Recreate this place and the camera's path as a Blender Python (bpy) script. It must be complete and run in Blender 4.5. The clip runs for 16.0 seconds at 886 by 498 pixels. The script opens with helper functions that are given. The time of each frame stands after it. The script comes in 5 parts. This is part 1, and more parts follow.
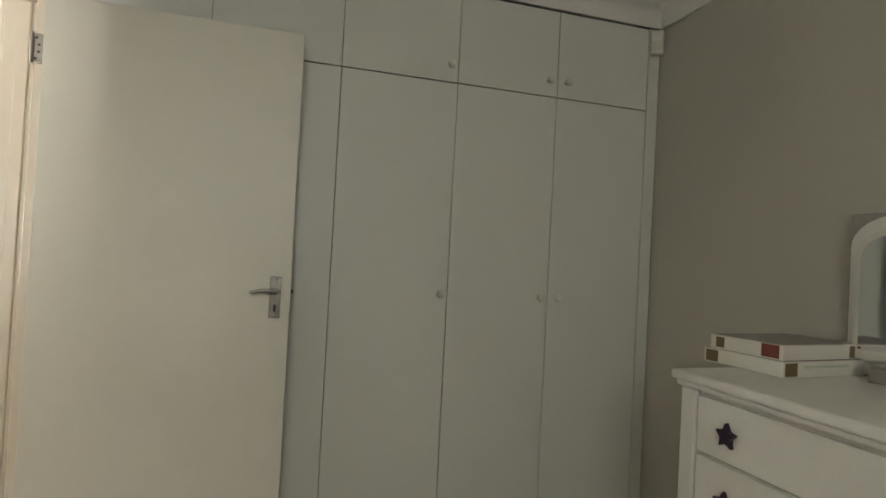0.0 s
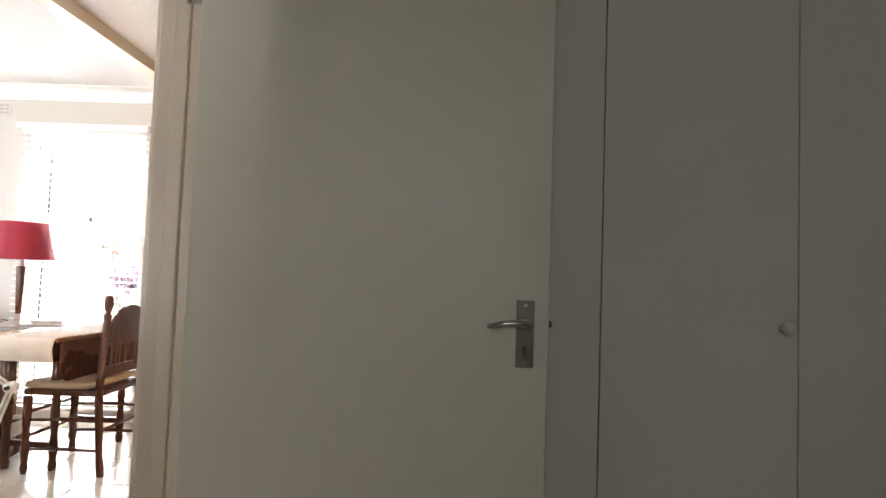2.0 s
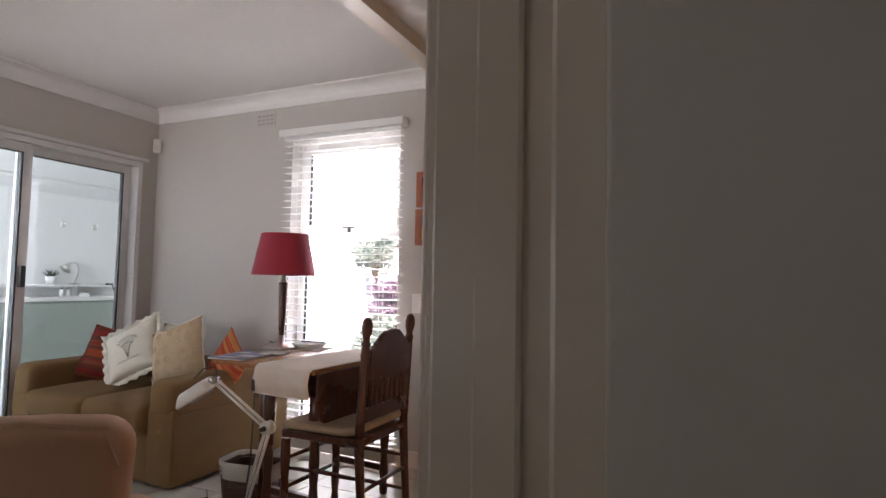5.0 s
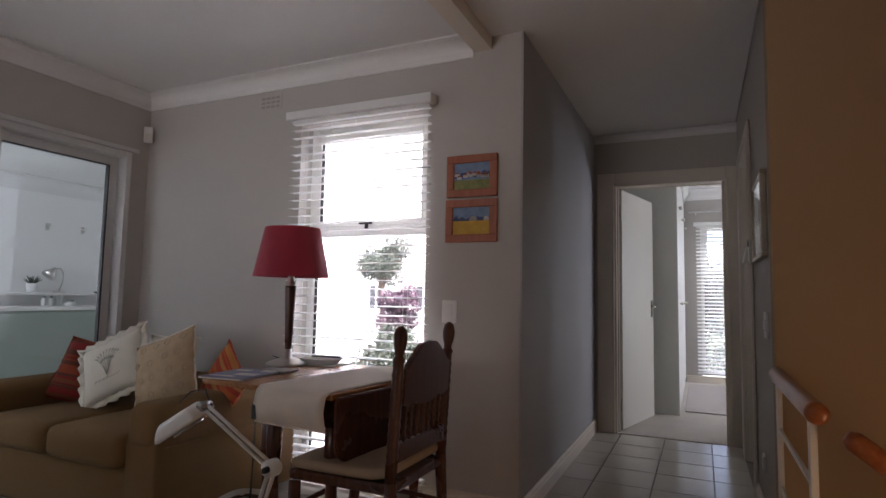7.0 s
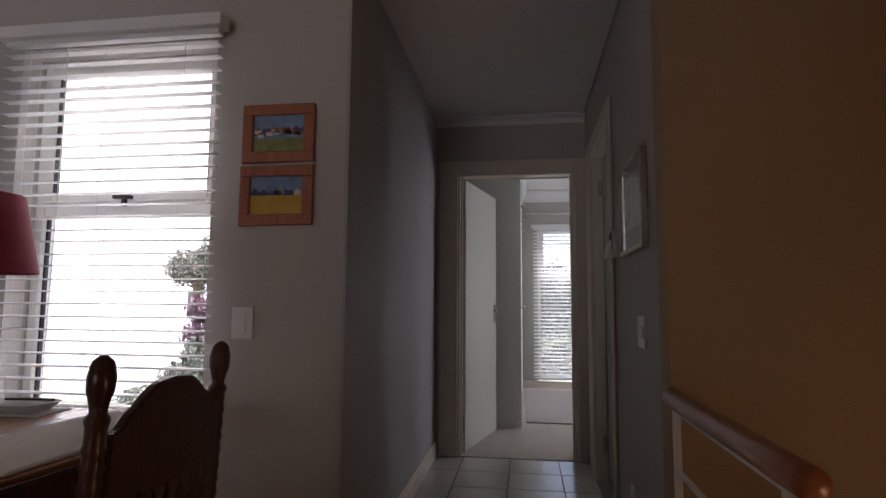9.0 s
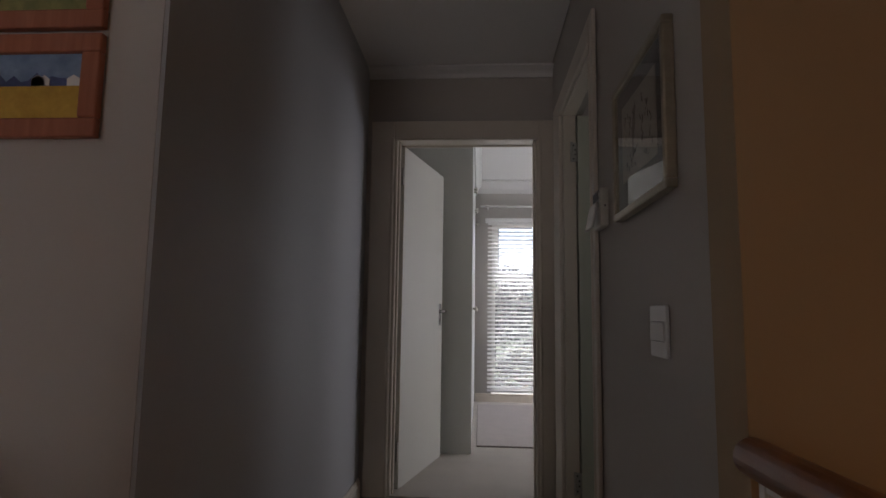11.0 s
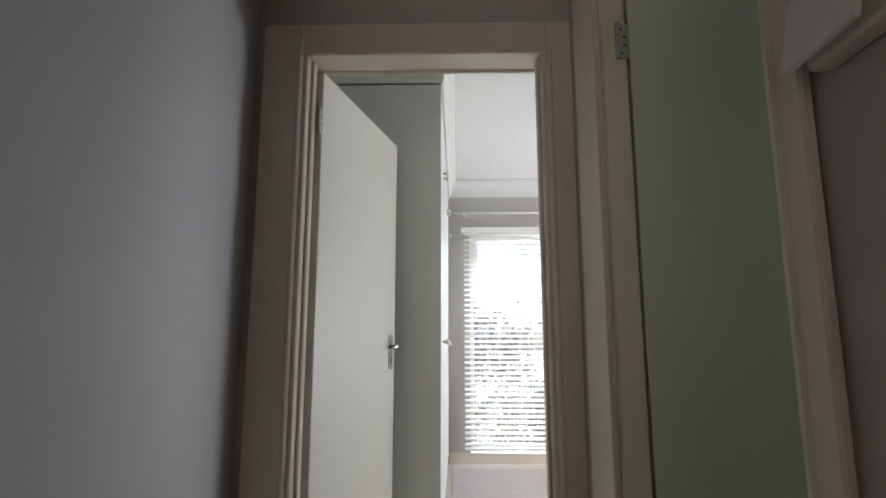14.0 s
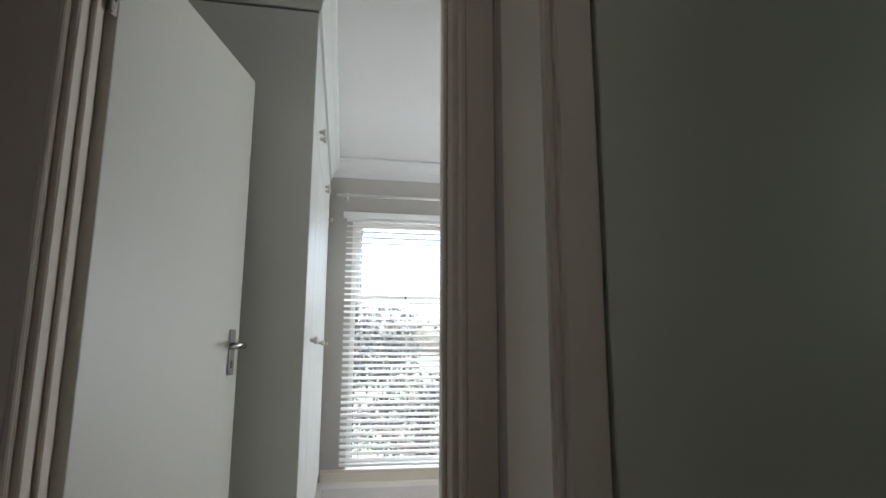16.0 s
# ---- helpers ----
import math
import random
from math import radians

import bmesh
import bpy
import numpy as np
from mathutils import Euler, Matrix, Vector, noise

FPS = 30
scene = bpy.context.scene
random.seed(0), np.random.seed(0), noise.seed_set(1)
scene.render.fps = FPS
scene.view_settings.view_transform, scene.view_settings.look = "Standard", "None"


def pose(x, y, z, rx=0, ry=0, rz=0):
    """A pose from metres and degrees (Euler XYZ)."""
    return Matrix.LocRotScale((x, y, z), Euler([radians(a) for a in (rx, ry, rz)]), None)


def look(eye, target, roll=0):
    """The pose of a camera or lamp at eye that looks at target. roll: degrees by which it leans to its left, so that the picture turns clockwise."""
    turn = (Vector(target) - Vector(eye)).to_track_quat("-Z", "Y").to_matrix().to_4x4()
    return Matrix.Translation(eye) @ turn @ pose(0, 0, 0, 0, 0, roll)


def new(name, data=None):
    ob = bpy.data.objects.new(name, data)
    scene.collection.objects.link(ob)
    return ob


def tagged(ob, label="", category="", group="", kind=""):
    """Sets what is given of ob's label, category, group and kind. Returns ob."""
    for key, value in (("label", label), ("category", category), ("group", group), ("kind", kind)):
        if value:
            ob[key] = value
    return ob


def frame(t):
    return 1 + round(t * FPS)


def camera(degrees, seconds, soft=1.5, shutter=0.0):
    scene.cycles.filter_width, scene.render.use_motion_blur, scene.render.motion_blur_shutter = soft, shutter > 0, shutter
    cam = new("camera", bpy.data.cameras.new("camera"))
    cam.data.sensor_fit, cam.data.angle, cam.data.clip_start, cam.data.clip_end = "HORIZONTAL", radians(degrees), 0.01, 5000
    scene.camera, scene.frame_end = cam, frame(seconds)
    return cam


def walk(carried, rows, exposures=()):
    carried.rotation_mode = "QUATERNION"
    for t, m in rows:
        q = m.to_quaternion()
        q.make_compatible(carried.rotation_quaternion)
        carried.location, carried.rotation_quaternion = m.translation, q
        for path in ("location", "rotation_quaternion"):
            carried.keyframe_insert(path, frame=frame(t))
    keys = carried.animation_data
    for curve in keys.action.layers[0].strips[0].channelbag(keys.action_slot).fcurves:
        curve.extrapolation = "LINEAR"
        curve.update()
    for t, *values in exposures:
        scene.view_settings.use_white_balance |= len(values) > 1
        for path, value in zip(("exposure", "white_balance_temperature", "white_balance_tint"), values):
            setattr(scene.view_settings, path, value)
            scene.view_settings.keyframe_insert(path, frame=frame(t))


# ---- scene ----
cam = camera(75.9, 16.0)
PATH = [
    (0, (0.507, -0.738, 1.2), (1.082, 1.177, 1.238), 3.0),
    (0.5, (0.489, -0.545, 1.168), (0.952, 1.4, 1.24), 2.7),
    (1, (0.491, -0.33, 1.164), (0.795, 1.645, 1.253), 2.3),
    (1.5, (0.436, -0.122, 1.163), (0.548, 1.873, 1.242), 1.9),
    (2, (0.349, 0.149, 1.154), (0.322, 2.146, 1.25), 2.0),
    (2.5, (0.278, 0.368, 1.149), (0.12, 2.359, 1.247), 1.8),
    (3, (0.2, 0.574, 1.147), (-0.195, 2.532, 1.249), 1.5),
    (3.5, (0.141, 0.719, 1.181), (-0.462, 2.624, 1.264), 1.5),
    (4, (0.012, 0.855, 1.176), (-0.677, 2.73, 1.27), 1.4),
    (4.5, (-0.107, 1.028, 1.16), (-0.882, 2.868, 1.265), 1.2),
    (6.8, (-0.579, 1.513, 1.085), (-1.436, 3.313, 1.25), 1.2),
    (7, (-0.603, 1.581, 1.087), (-1.429, 3.394, 1.253), 1.1),
    (7.5, (-0.657, 1.737, 1.086), (-1.363, 3.601, 1.26), 1.0),
    (8, (-0.733, 1.911, 1.093), (-1.264, 3.83, 1.277), 0.8),
    (8.5, (-0.761, 2.098, 1.102), (-1.136, 4.054, 1.287), 0.7),
    (9, (-0.775, 2.338, 1.08), (-1.059, 4.308, 1.275), 0.4),
    (9.5, (-0.834, 2.572, 1.047), (-1.066, 4.549, 1.24), 0.3),
    (10, (-0.876, 2.788, 1.006), (-1.03, 4.771, 1.212), 0.1),
    (10.2, (-0.833, 2.87, 1.017), (-0.998, 4.854, 1.204), 0.7),
    (12.5, (-0.724, 3.994, 1.019), (-0.784, 5.966, 1.349), 0.3),
    (13, (-0.745, 4.231, 1.026), (-0.805, 6.202, 1.358), 0.3),
    (13.5, (-0.756, 4.437, 1.018), (-0.81, 6.407, 1.359), 0.1),
    (14, (-0.727, 4.658, 1.026), (-0.776, 6.628, 1.369), 0.0),
    (14.5, (-0.722, 4.831, 1.025), (-0.772, 6.801, 1.363), 0.0),
    (15, (-0.747, 5.02, 1.023), (-0.76, 6.991, 1.366), 0.3),
    (15.5, (-0.718, 5.146, 1.011), (-0.59, 7.111, 1.357), 0.3),
    (16, (-0.666, 5.263, 1.017), (-0.327, 7.202, 1.368), 0.2),
]
EXPOSURES = [(0.0, 6.2, 6750, 7), (1.0, 5.85, 6750, 9), (1.5, 5.55, 6600, 11), (2.0, 5.3, 6500, 13), (2.5, 5.0, 6500, 16), (3.0, 4.55, 6600, 19), (3.5, 4.35, 6600, 20), (4.5, 3.9, 6500, 20), (7.0, 2.62, 6350, 22), (8.5, 2.2, 6400, 23), (9.0, 2.02, 6450, 23), (10.2, 1.72, 6500, 23), (12.5, 3.2, 6650, 16), (13.0, 3.36, 6650, 15), (13.5, 3.32, 6550, 15), (14.5, 2.87, 6500, 13), (16.0, 2.62, 6350, 12)]
L_BED1, L_LIV, L_WIN, L_BED2, L_BED2E, L_SUN, L_BATH, L_WARM = 0.34, 2.6, 17, 26, 9.2, 5.2, 0.52, 1.2
walk(cam, [(r[0], look(*r[1:])) for r in PATH], EXPOSURES)

# ---------------------------------------------------------------- light
world = bpy.data.worlds.new("sky")
scene.world = world
world.use_nodes = True
wn = world.node_tree.nodes
sky = wn.new("ShaderNodeTexSky")
sky.sky_type = "NISHITA"
sky.sun_disc = False
sky.sun_elevation = radians(62)
sky.sun_rotation = radians(121)
sky.air_density = 1.0
sky.dust_density = 4.0
world.node_tree.links.new(sky.outputs[0], wn["Background"].inputs[0])
wn["Background"].inputs[1].default_value = 0.15

sun_data = bpy.data.lights.new("sun", "SUN")
sun_data.energy = 5.0
sun_data.angle = radians(0.6)
sun_data.color = (1.0, 0.98, 0.95)
sun = new("sun", sun_data)
sun.matrix_world = look((10, -6, 22), (0, 0, 0))


def area_daylight(name, eye, target, w, h, power, color=(1, 1, 1)):
    """Daylight from an area lamp outside a window, or added before a closed wall."""
    d = bpy.data.lights.new(name, "AREA")
    d.shape, d.size, d.size_y, d.energy, d.color = "RECTANGLE", w, h, power, color
    o = new(name, d)
    o.matrix_world = look(eye, target)
    return o


# stands for the bedroom's unseen window; the wall behind it is closed
area_daylight("daylight_bedroom", (0.2, -2.36, 1.75), (0.3, 2.0, 1.1), 0.9, 1.0, L_BED1, (1.0, 0.965, 0.90))
# added fill for the living room; the south wall has no window
area_daylight("fill_living_south", (-2.9, -2.36, 1.4), (-2.9, 2.0, 2.8), 2.2, 1.7, L_LIV, (1.0, 0.96, 0.91)).data.spread = radians(62)
area_daylight("daylight_living_north", (-2.4, 5.6, 3.1), (-2.35, 3.5, 0.5), 1.1, 0.8, L_WIN, (0.95, 0.98, 1.0))
area_daylight("daylight_bedroom_two", (-0.15, 10.6, 2.85), (-0.2, 8.2, 0.5), 1.2, 0.8, L_BED2, (0.88, 0.95, 1.0))
# added fill from the far bedroom's windowless east wall
area_daylight("fill_bedroom_two_east", (2.25, 8.9, 1.4), (-1.0, 9.0, 1.8), 1.6, 1.5, L_BED2E, (0.88, 0.95, 1.0))
# unseen fill at the sunroom's closed south end, brightening the room
area_daylight("fill_sunroom", (-5.2, 2.05, 1.3), (-5.4, 5.0, 1.25), 1.5, 1.4, L_SUN, (0.78, 0.93, 1.0))
area_daylight("daylight_bathroom", (1.65, 5.8, 1.5), (-1.43, 4.8, 1.15), 0.8, 0.9, L_BATH, (0.92, 0.98, 1.0)).data.spread = radians(110)
# warm fill without a body, added low in the stairwell to tint nearby walls
warm = bpy.data.lights.new("stairwell_warm_fill", "POINT")
warm.energy, warm.color, warm.shadow_soft_size = L_WARM, (1.0, 0.66, 0.36), 0.12
new("stairwell_warm_fill", warm).location = (0.35, 2.75, 0.4)


# ---------------------------------------------------------------- materials
def material(name, color, rough=0.6, metal=0.0, var=0.06, scale=8.0, fine=120.0, bump=0.05, spec=0.5, tint=None, sheen=0.0, coords="Object", mix=0.0, island=0.0):
    """A surface with a broad and a fine variation of tone, and a fine relief."""
    m = bpy.data.materials.new(name)
    m.use_nodes = True
    nt = m.node_tree
    n, l = nt.nodes, nt.links
    b = n["Principled BSDF"]
    b.inputs["Roughness"].default_value = rough
    b.inputs["Metallic"].default_value = metal
    b.inputs["Specular IOR Level"].default_value = spec
    if sheen:
        b.inputs["Sheen Weight"].default_value = sheen
    tc = n.new("ShaderNodeTexCoord")
    big = n.new("ShaderNodeTexNoise")
    big.inputs["Scale"].default_value = scale
    big.inputs["Detail"].default_value = 5
    small = n.new("ShaderNodeTexNoise")
    small.inputs["Scale"].default_value = fine
    small.inputs["Detail"].default_value = 3
    for q in (big, small):
        l.new(tc.outputs[coords], q.inputs["Vector"])
    ramp = n.new("ShaderNodeMix")
    ramp.data_type = "RGBA"
    dark = [c * (1 - var) for c in color]
    light = tint or [min(1, c * (1 + var)) for c in color]
    ramp.inputs["A"].default_value = (*dark, 1)
    ramp.inputs["B"].default_value = (*light, 1)
    add = n.new("ShaderNodeMath")
    add.operation = "MULTIPLY_ADD"
    l.new(small.outputs[0], add.inputs[0])
    add.inputs[1].default_value = 0.35
    l.new(big.outputs[0], add.inputs[2])
    sub = n.new("ShaderNodeMath")
    sub.operation = "SUBTRACT"
    sub.use_clamp = True
    l.new(add.outputs[0], sub.inputs[0])
    sub.inputs[1].default_value = 0.17
    if island:
        info = n.new("ShaderNodeObjectInfo")
        ra = n.new("ShaderNodeMath")
        ra.operation = "MULTIPLY_ADD"
        l.new(info.outputs["Random"], ra.inputs[0])
        ra.inputs[1].default_value = island
        l.new(sub.outputs[0], ra.inputs[2])
        l.new(ra.outputs[0], ramp.inputs["Factor"])
    else:
        l.new(sub.outputs[0], ramp.inputs["Factor"])
    l.new(ramp.outputs["Result"], b.inputs["Base Color"])
    if bump:
        bp = n.new("ShaderNodeBump")
        bp.inputs["Strength"].default_value = bump
        bp.inputs["Distance"].default_value = 0.002
        l.new(small.outputs[0], bp.inputs["Height"])
        l.new(bp.outputs[0], b.inputs["Normal"])
    rr = n.new("ShaderNodeMapRange")
    rr.inputs["To Min"].default_value = max(0.02, rough - 0.06)
    rr.inputs["To Max"].default_value = min(1, rough + 0.06)
    l.new(big.outputs[0], rr.inputs["Value"])
    l.new(rr.outputs[0], b.inputs["Roughness"])
    return m


def wood_material(name, dark, light, rough=0.35, axis=0, scale=6.0):
    m = material(name, dark, rough, var=0.1, scale=3, fine=200, bump=0.04)
    nt = m.node_tree
    n, l = nt.nodes, nt.links
    tc = n.new("ShaderNodeTexCoord")
    mp = n.new("ShaderNodeMapping")
    s = [scale * 3] * 3
    s[axis] = scale * 0.25
    mp.inputs["Scale"].default_value = s
    w = n.new("ShaderNodeTexNoise")
    w.inputs["Scale"].default_value = 3
    w.inputs["Detail"].default_value = 6
    w.inputs["Distortion"].default_value = 0.6
    cr = n.new("ShaderNodeValToRGB")
    cr.color_ramp.elements[0].position, cr.color_ramp.elements[0].color = 0.35, (*dark, 1)
    cr.color_ramp.elements[1].position, cr.color_ramp.elements[1].color = 0.7, (*light, 1)
    l.new(tc.outputs["Object"], mp.inputs[0])
    l.new(mp.outputs[0], w.inputs["Vector"])
    l.new(w.outputs[0], cr.inputs[0])
    l.new(cr.outputs[0], n["Principled BSDF"].inputs["Base Color"])
    return m


def stripe_material(name, colors, scale=14.0, axis=2, rough=0.9):
    """Woven cloth in bands of several colours."""
    m = material(name, colors[0], rough, var=0.1, scale=20, fine=350, bump=0.25)
    n, l = m.node_tree.nodes, m.node_tree.links
    tc = n.new("ShaderNodeTexCoord")
    sp = n.new("ShaderNodeSeparateXYZ")
    l.new(tc.outputs["Object"], sp.inputs[0])
    mu = n.new("ShaderNodeMath")
    mu.operation = "MULTIPLY"
    mu.inputs[1].default_value = scale
    l.new(sp.outputs[axis], mu.inputs[0])
    ns = n.new("ShaderNodeTexNoise")
    ns.noise_dimensions = "1D"
    ns.inputs["Scale"].default_value = 1.0
    ns.inputs["Detail"].default_value = 1
    l.new(mu.outputs[0], ns.inputs["W"])
    cr = n.new("ShaderNodeValToRGB")
    cr.color_ramp.interpolation = "CONSTANT"
    for i, c in enumerate(colors):
        p = 0.3 + 0.4 * i / len(colors)
        e = cr.color_ramp.elements[i] if i < 2 else cr.color_ramp.elements.new(p)
        e.position, e.color = (0 if i == 0 else p), (*c, 1)
    l.new(ns.outputs[0], cr.inputs[0])
    l.new(cr.outputs[0], n["Principled BSDF"].inputs["Base Color"])
    return m


def glass_material(name, tint=(1, 1, 1), rough=0.0):
    m = bpy.data.materials.new(name)
    m.use_nodes = True
    b = m.node_tree.nodes["Principled BSDF"]
    b.inputs["Base Color"].default_value = (*tint, 1)
    b.inputs["Transmission Weight"].default_value = 1
    b.inputs["Roughness"].default_value = rough
    b.inputs["IOR"].default_value = 1.45
    return m


M_WALL = material("greige_wall_paint", (0.50, 0.470, 0.435), 0.7, var=0.035, scale=1.6, fine=240, bump=0.08)
M_OLIVE = material("olive_grey_wall_paint", (0.48, 0.465, 0.405), 0.7, var=0.035, scale=1.6, fine=240, bump=0.08)
M_HALL = material("taupe_hall_paint", (0.50, 0.462, 0.415), 0.7, var=0.035, scale=1.6, fine=240, bump=0.08)
M_TAN = material("tan_wall_paint", (0.42, 0.30, 0.18), 0.75, var=0.04, scale=1.6, fine=240, bump=0.08)
M_BLUE = material("cool_grey_wall_paint", (0.40, 0.405, 0.42), 0.55, var=0.03, scale=1.4, fine=240, bump=0.07)
M_GREEN = material("pale_green_wall_paint", (0.52, 0.58, 0.48), 0.6, var=0.03, scale=1.5, fine=220, bump=0.06)
M_CAB = material("sage_cabinet_paint", (0.33, 0.38, 0.335), 0.5, var=0.04, scale=1.5, fine=200, bump=0.04)
M_CEIL = material("ceiling_paint", (0.76, 0.75, 0.73), 0.85, var=0.03, scale=1.2, fine=180, bump=0.06)
M_TRIM = material("white_gloss_trim", (0.72, 0.65, 0.555), 0.32, var=0.04, scale=4, fine=90, bump=0.02)
M_DOOR = material("white_door_enamel", (0.72, 0.71, 0.64), 0.42, var=0.03, scale=2.5, fine=160, bump=0.03)
# door enamel with the green reflection on the leaf put into its colour
M_GDOOR = material("door_enamel_green_reflection", (0.55, 0.57, 0.47), 0.3, var=0.04, scale=2.5, fine=160, bump=0.03)
M_WARD = material("white_cupboard_laminate", (0.70, 0.72, 0.68), 0.38, var=0.03, scale=2.2, fine=150, bump=0.02)
M_GAP = material("dark_joint", (0.12, 0.12, 0.11), 0.9, var=0.1)
M_KNOB = material("cream_plastic", (0.68, 0.66, 0.58), 0.35, var=0.03, scale=10, fine=200, bump=0.01)
M_CHROME = material("worn_chrome", (0.48, 0.47, 0.46), 0.22, metal=1.0, var=0.08, scale=30, fine=300, bump=0.02)
M_STEEL = material("brushed_nickel", (0.55, 0.53, 0.5), 0.3, metal=1.0, var=0.06, scale=40, fine=300, bump=0.02)
M_ALU = material("silver_aluminium", (0.66, 0.65, 0.64), 0.4, metal=0.15, var=0.05, scale=10, fine=200, bump=0.01)
M_WHITE = material("white_plastic", (0.78, 0.77, 0.74), 0.35, var=0.03, scale=8, fine=200, bump=0.01)
M_SLAT = material("white_blind_slat", (0.80, 0.80, 0.78), 0.4, var=0.03, scale=6, fine=200, bump=0.01)
M_BLACK = material("black_plastic", (0.02, 0.02, 0.02), 0.4, var=0.15)
M_TILE = material("cream_glazed_tile", (0.56, 0.52, 0.45), 0.24, var=0.07, scale=5, fine=60, bump=0.04, island=0.35)
M_GROUT = material("grey_grout", (0.20, 0.18, 0.16), 0.9, var=0.12, scale=12, fine=200, bump=0.1)
M_CARPET = material("beige_carpet", (0.50, 0.45, 0.39), 0.95, var=0.12, scale=6, fine=420, bump=0.6, sheen=0.2)
M_RUGGREY = material("taupe_rug_pile", (0.38, 0.33, 0.30), 0.95, var=0.14, scale=9, fine=380, bump=0.6, sheen=0.2)
M_OAK = wood_material("golden_oak_handrail", (0.30, 0.09, 0.03), (0.40, 0.14, 0.05), 0.3, 1)
M_TABLE = wood_material("honey_table_wood", (0.30, 0.13, 0.05), (0.45, 0.22, 0.09), 0.25, 1)
M_DARK = wood_material("dark_mahogany", (0.06, 0.022, 0.014), (0.12, 0.04, 0.022), 0.28, 2)
M_SOFA = material("olive_tan_upholstery", (0.205, 0.125, 0.055), 0.9, spec=0.15, var=0.12, scale=5, fine=500, bump=0.4, sheen=0.04)
M_ARMCH = material("dusty_pink_upholstery", (0.60, 0.37, 0.25), 0.9, var=0.08, scale=5, fine=500, bump=0.35, sheen=0.1)
M_SHADE = material("crimson_lampshade_fabric", (0.36, 0.02, 0.045), 0.75, var=0.1, scale=30, fine=400, bump=0.2, sheen=0.2)
M_RUNNER = material("cream_woven_runner", (0.78, 0.69, 0.60), 0.9, var=0.06, scale=20, fine=420, bump=0.5)
M_CUSHPAD = material("tan_seat_pad", (0.42, 0.32, 0.22), 0.9, var=0.16, scale=16, fine=400, bump=0.4)
M_RUST = stripe_material("rust_striped_weave", [(0.20, 0.022, 0.01), (0.27, 0.045, 0.013), (0.12, 0.03, 0.016), (0.23, 0.016, 0.012), (0.2, 0.055, 0.02)], 15)
M_ORANGE = stripe_material("orange_striped_weave", [(0.5, 0.12, 0.03), (0.42, 0.05, 0.02), (0.52, 0.22, 0.06)], 22)
M_CREAM = material("cream_cushion_cotton", (0.72, 0.67, 0.57), 0.9, var=0.06, scale=12, fine=420, bump=0.4)
M_PATTERN = material("beige_cushion_print", (0.44, 0.31, 0.18), 0.9, var=0.05, scale=22, fine=400, bump=0.4, tint=(0.60, 0.47, 0.31))
M_SPRIG = material("grey_green_embroidery", (0.36, 0.37, 0.30), 0.9, var=0.2, scale=40, fine=300, bump=0.5)
M_WICKER = material("dark_brown_wicker", (0.09, 0.04, 0.025), 0.6, var=0.3, scale=40, fine=200, bump=0.8)
M_PAPER = material("white_paper", (0.75, 0.73, 0.7), 0.8, var=0.05, scale=15, fine=200, bump=0.05)
M_LINER = material("grey_white_liner_cloth", (0.5, 0.47, 0.43), 0.9, var=0.1, scale=20, fine=300, bump=0.3)
M_BLUEMAG = material("blue_magazine_cover", (0.05, 0.07, 0.26), 0.3, var=0.5, scale=14, fine=60, bump=0.0, tint=(0.16, 0.18, 0.40))
M_FRAMEOR = wood_material("orange_pine_frame", (0.33, 0.10, 0.045), (0.42, 0.14, 0.07), 0.45, 2)
M_SKYBLUE = material("painted_blue_sky", (0.10, 0.20, 0.45), 0.7, var=0.5, scale=14, fine=60, bump=0.2, tint=(0.35, 0.48, 0.66))
M_FIELDG = material("painted_green_field", (0.16, 0.22, 0.07), 0.7, var=0.5, scale=30, fine=80, bump=0.2, tint=(0.36, 0.36, 0.13))
M_FIELDY = material("painted_yellow_field", (0.60, 0.33, 0.03), 0.7, var=0.3, scale=20, fine=80, bump=0.2, tint=(0.72, 0.46, 0.07))
M_HOUSEW = material("painted_white_houses", (0.75, 0.72, 0.68), 0.7, var=0.15, scale=20, bump=0.1)
M_HOUSER = material("painted_red_roofs", (0.42, 0.10, 0.05), 0.7, var=0.3, scale=20, bump=0.1)
M_MOUNT = material("painted_mountain", (0.07, 0.09, 0.2), 0.7, var=0.4, scale=20, bump=0.1)
M_SILVERFR = material("silver_gilt_frame", (0.42, 0.36, 0.27), 0.35, metal=0.6, var=0.25, scale=25, fine=150, bump=0.15)
M_MAT = material("dark_picture_mat", (0.05, 0.05, 0.055), 0.6, var=0.2, scale=12)
M_PRINT = material("cream_print_paper", (0.55, 0.50, 0.42), 0.7, var=0.08, scale=8)
M_INK = material("brown_ink", (0.09, 0.06, 0.045), 0.8, var=0.3, scale=30)
M_GLASS = glass_material("clear_glass")
M_FROST = glass_material("frosted_glass", (0.80, 0.92, 0.86), 0.55)
M_MIRROR = material("mirror_silver", (0.8, 0.82, 0.82), 0.03, metal=1.0, var=0.02, bump=0.0)
M_STAR = material("dark_plum_metal", (0.035, 0.015, 0.04), 0.4, metal=0.4, var=0.2, scale=40)
M_CHEST = material("white_chest_paint", (0.76, 0.75, 0.71), 0.4, var=0.04, scale=5, fine=120, bump=0.03)
M_BOX = material("white_card_box", (0.72, 0.70, 0.64), 0.6, var=0.04, scale=10, fine=100, bump=0.02)
M_BOXTOP = material("grey_card_box_top", (0.32, 0.30, 0.28), 0.6, var=0.25, scale=20, fine=100, bump=0.02)
M_BOXBROWN = material("brown_box_print", (0.16, 0.11, 0.05), 0.6, var=0.3, scale=40)
M_BOXRED = material("maroon_box_print", (0.2, 0.05, 0.04), 0.6, var=0.3, scale=40)
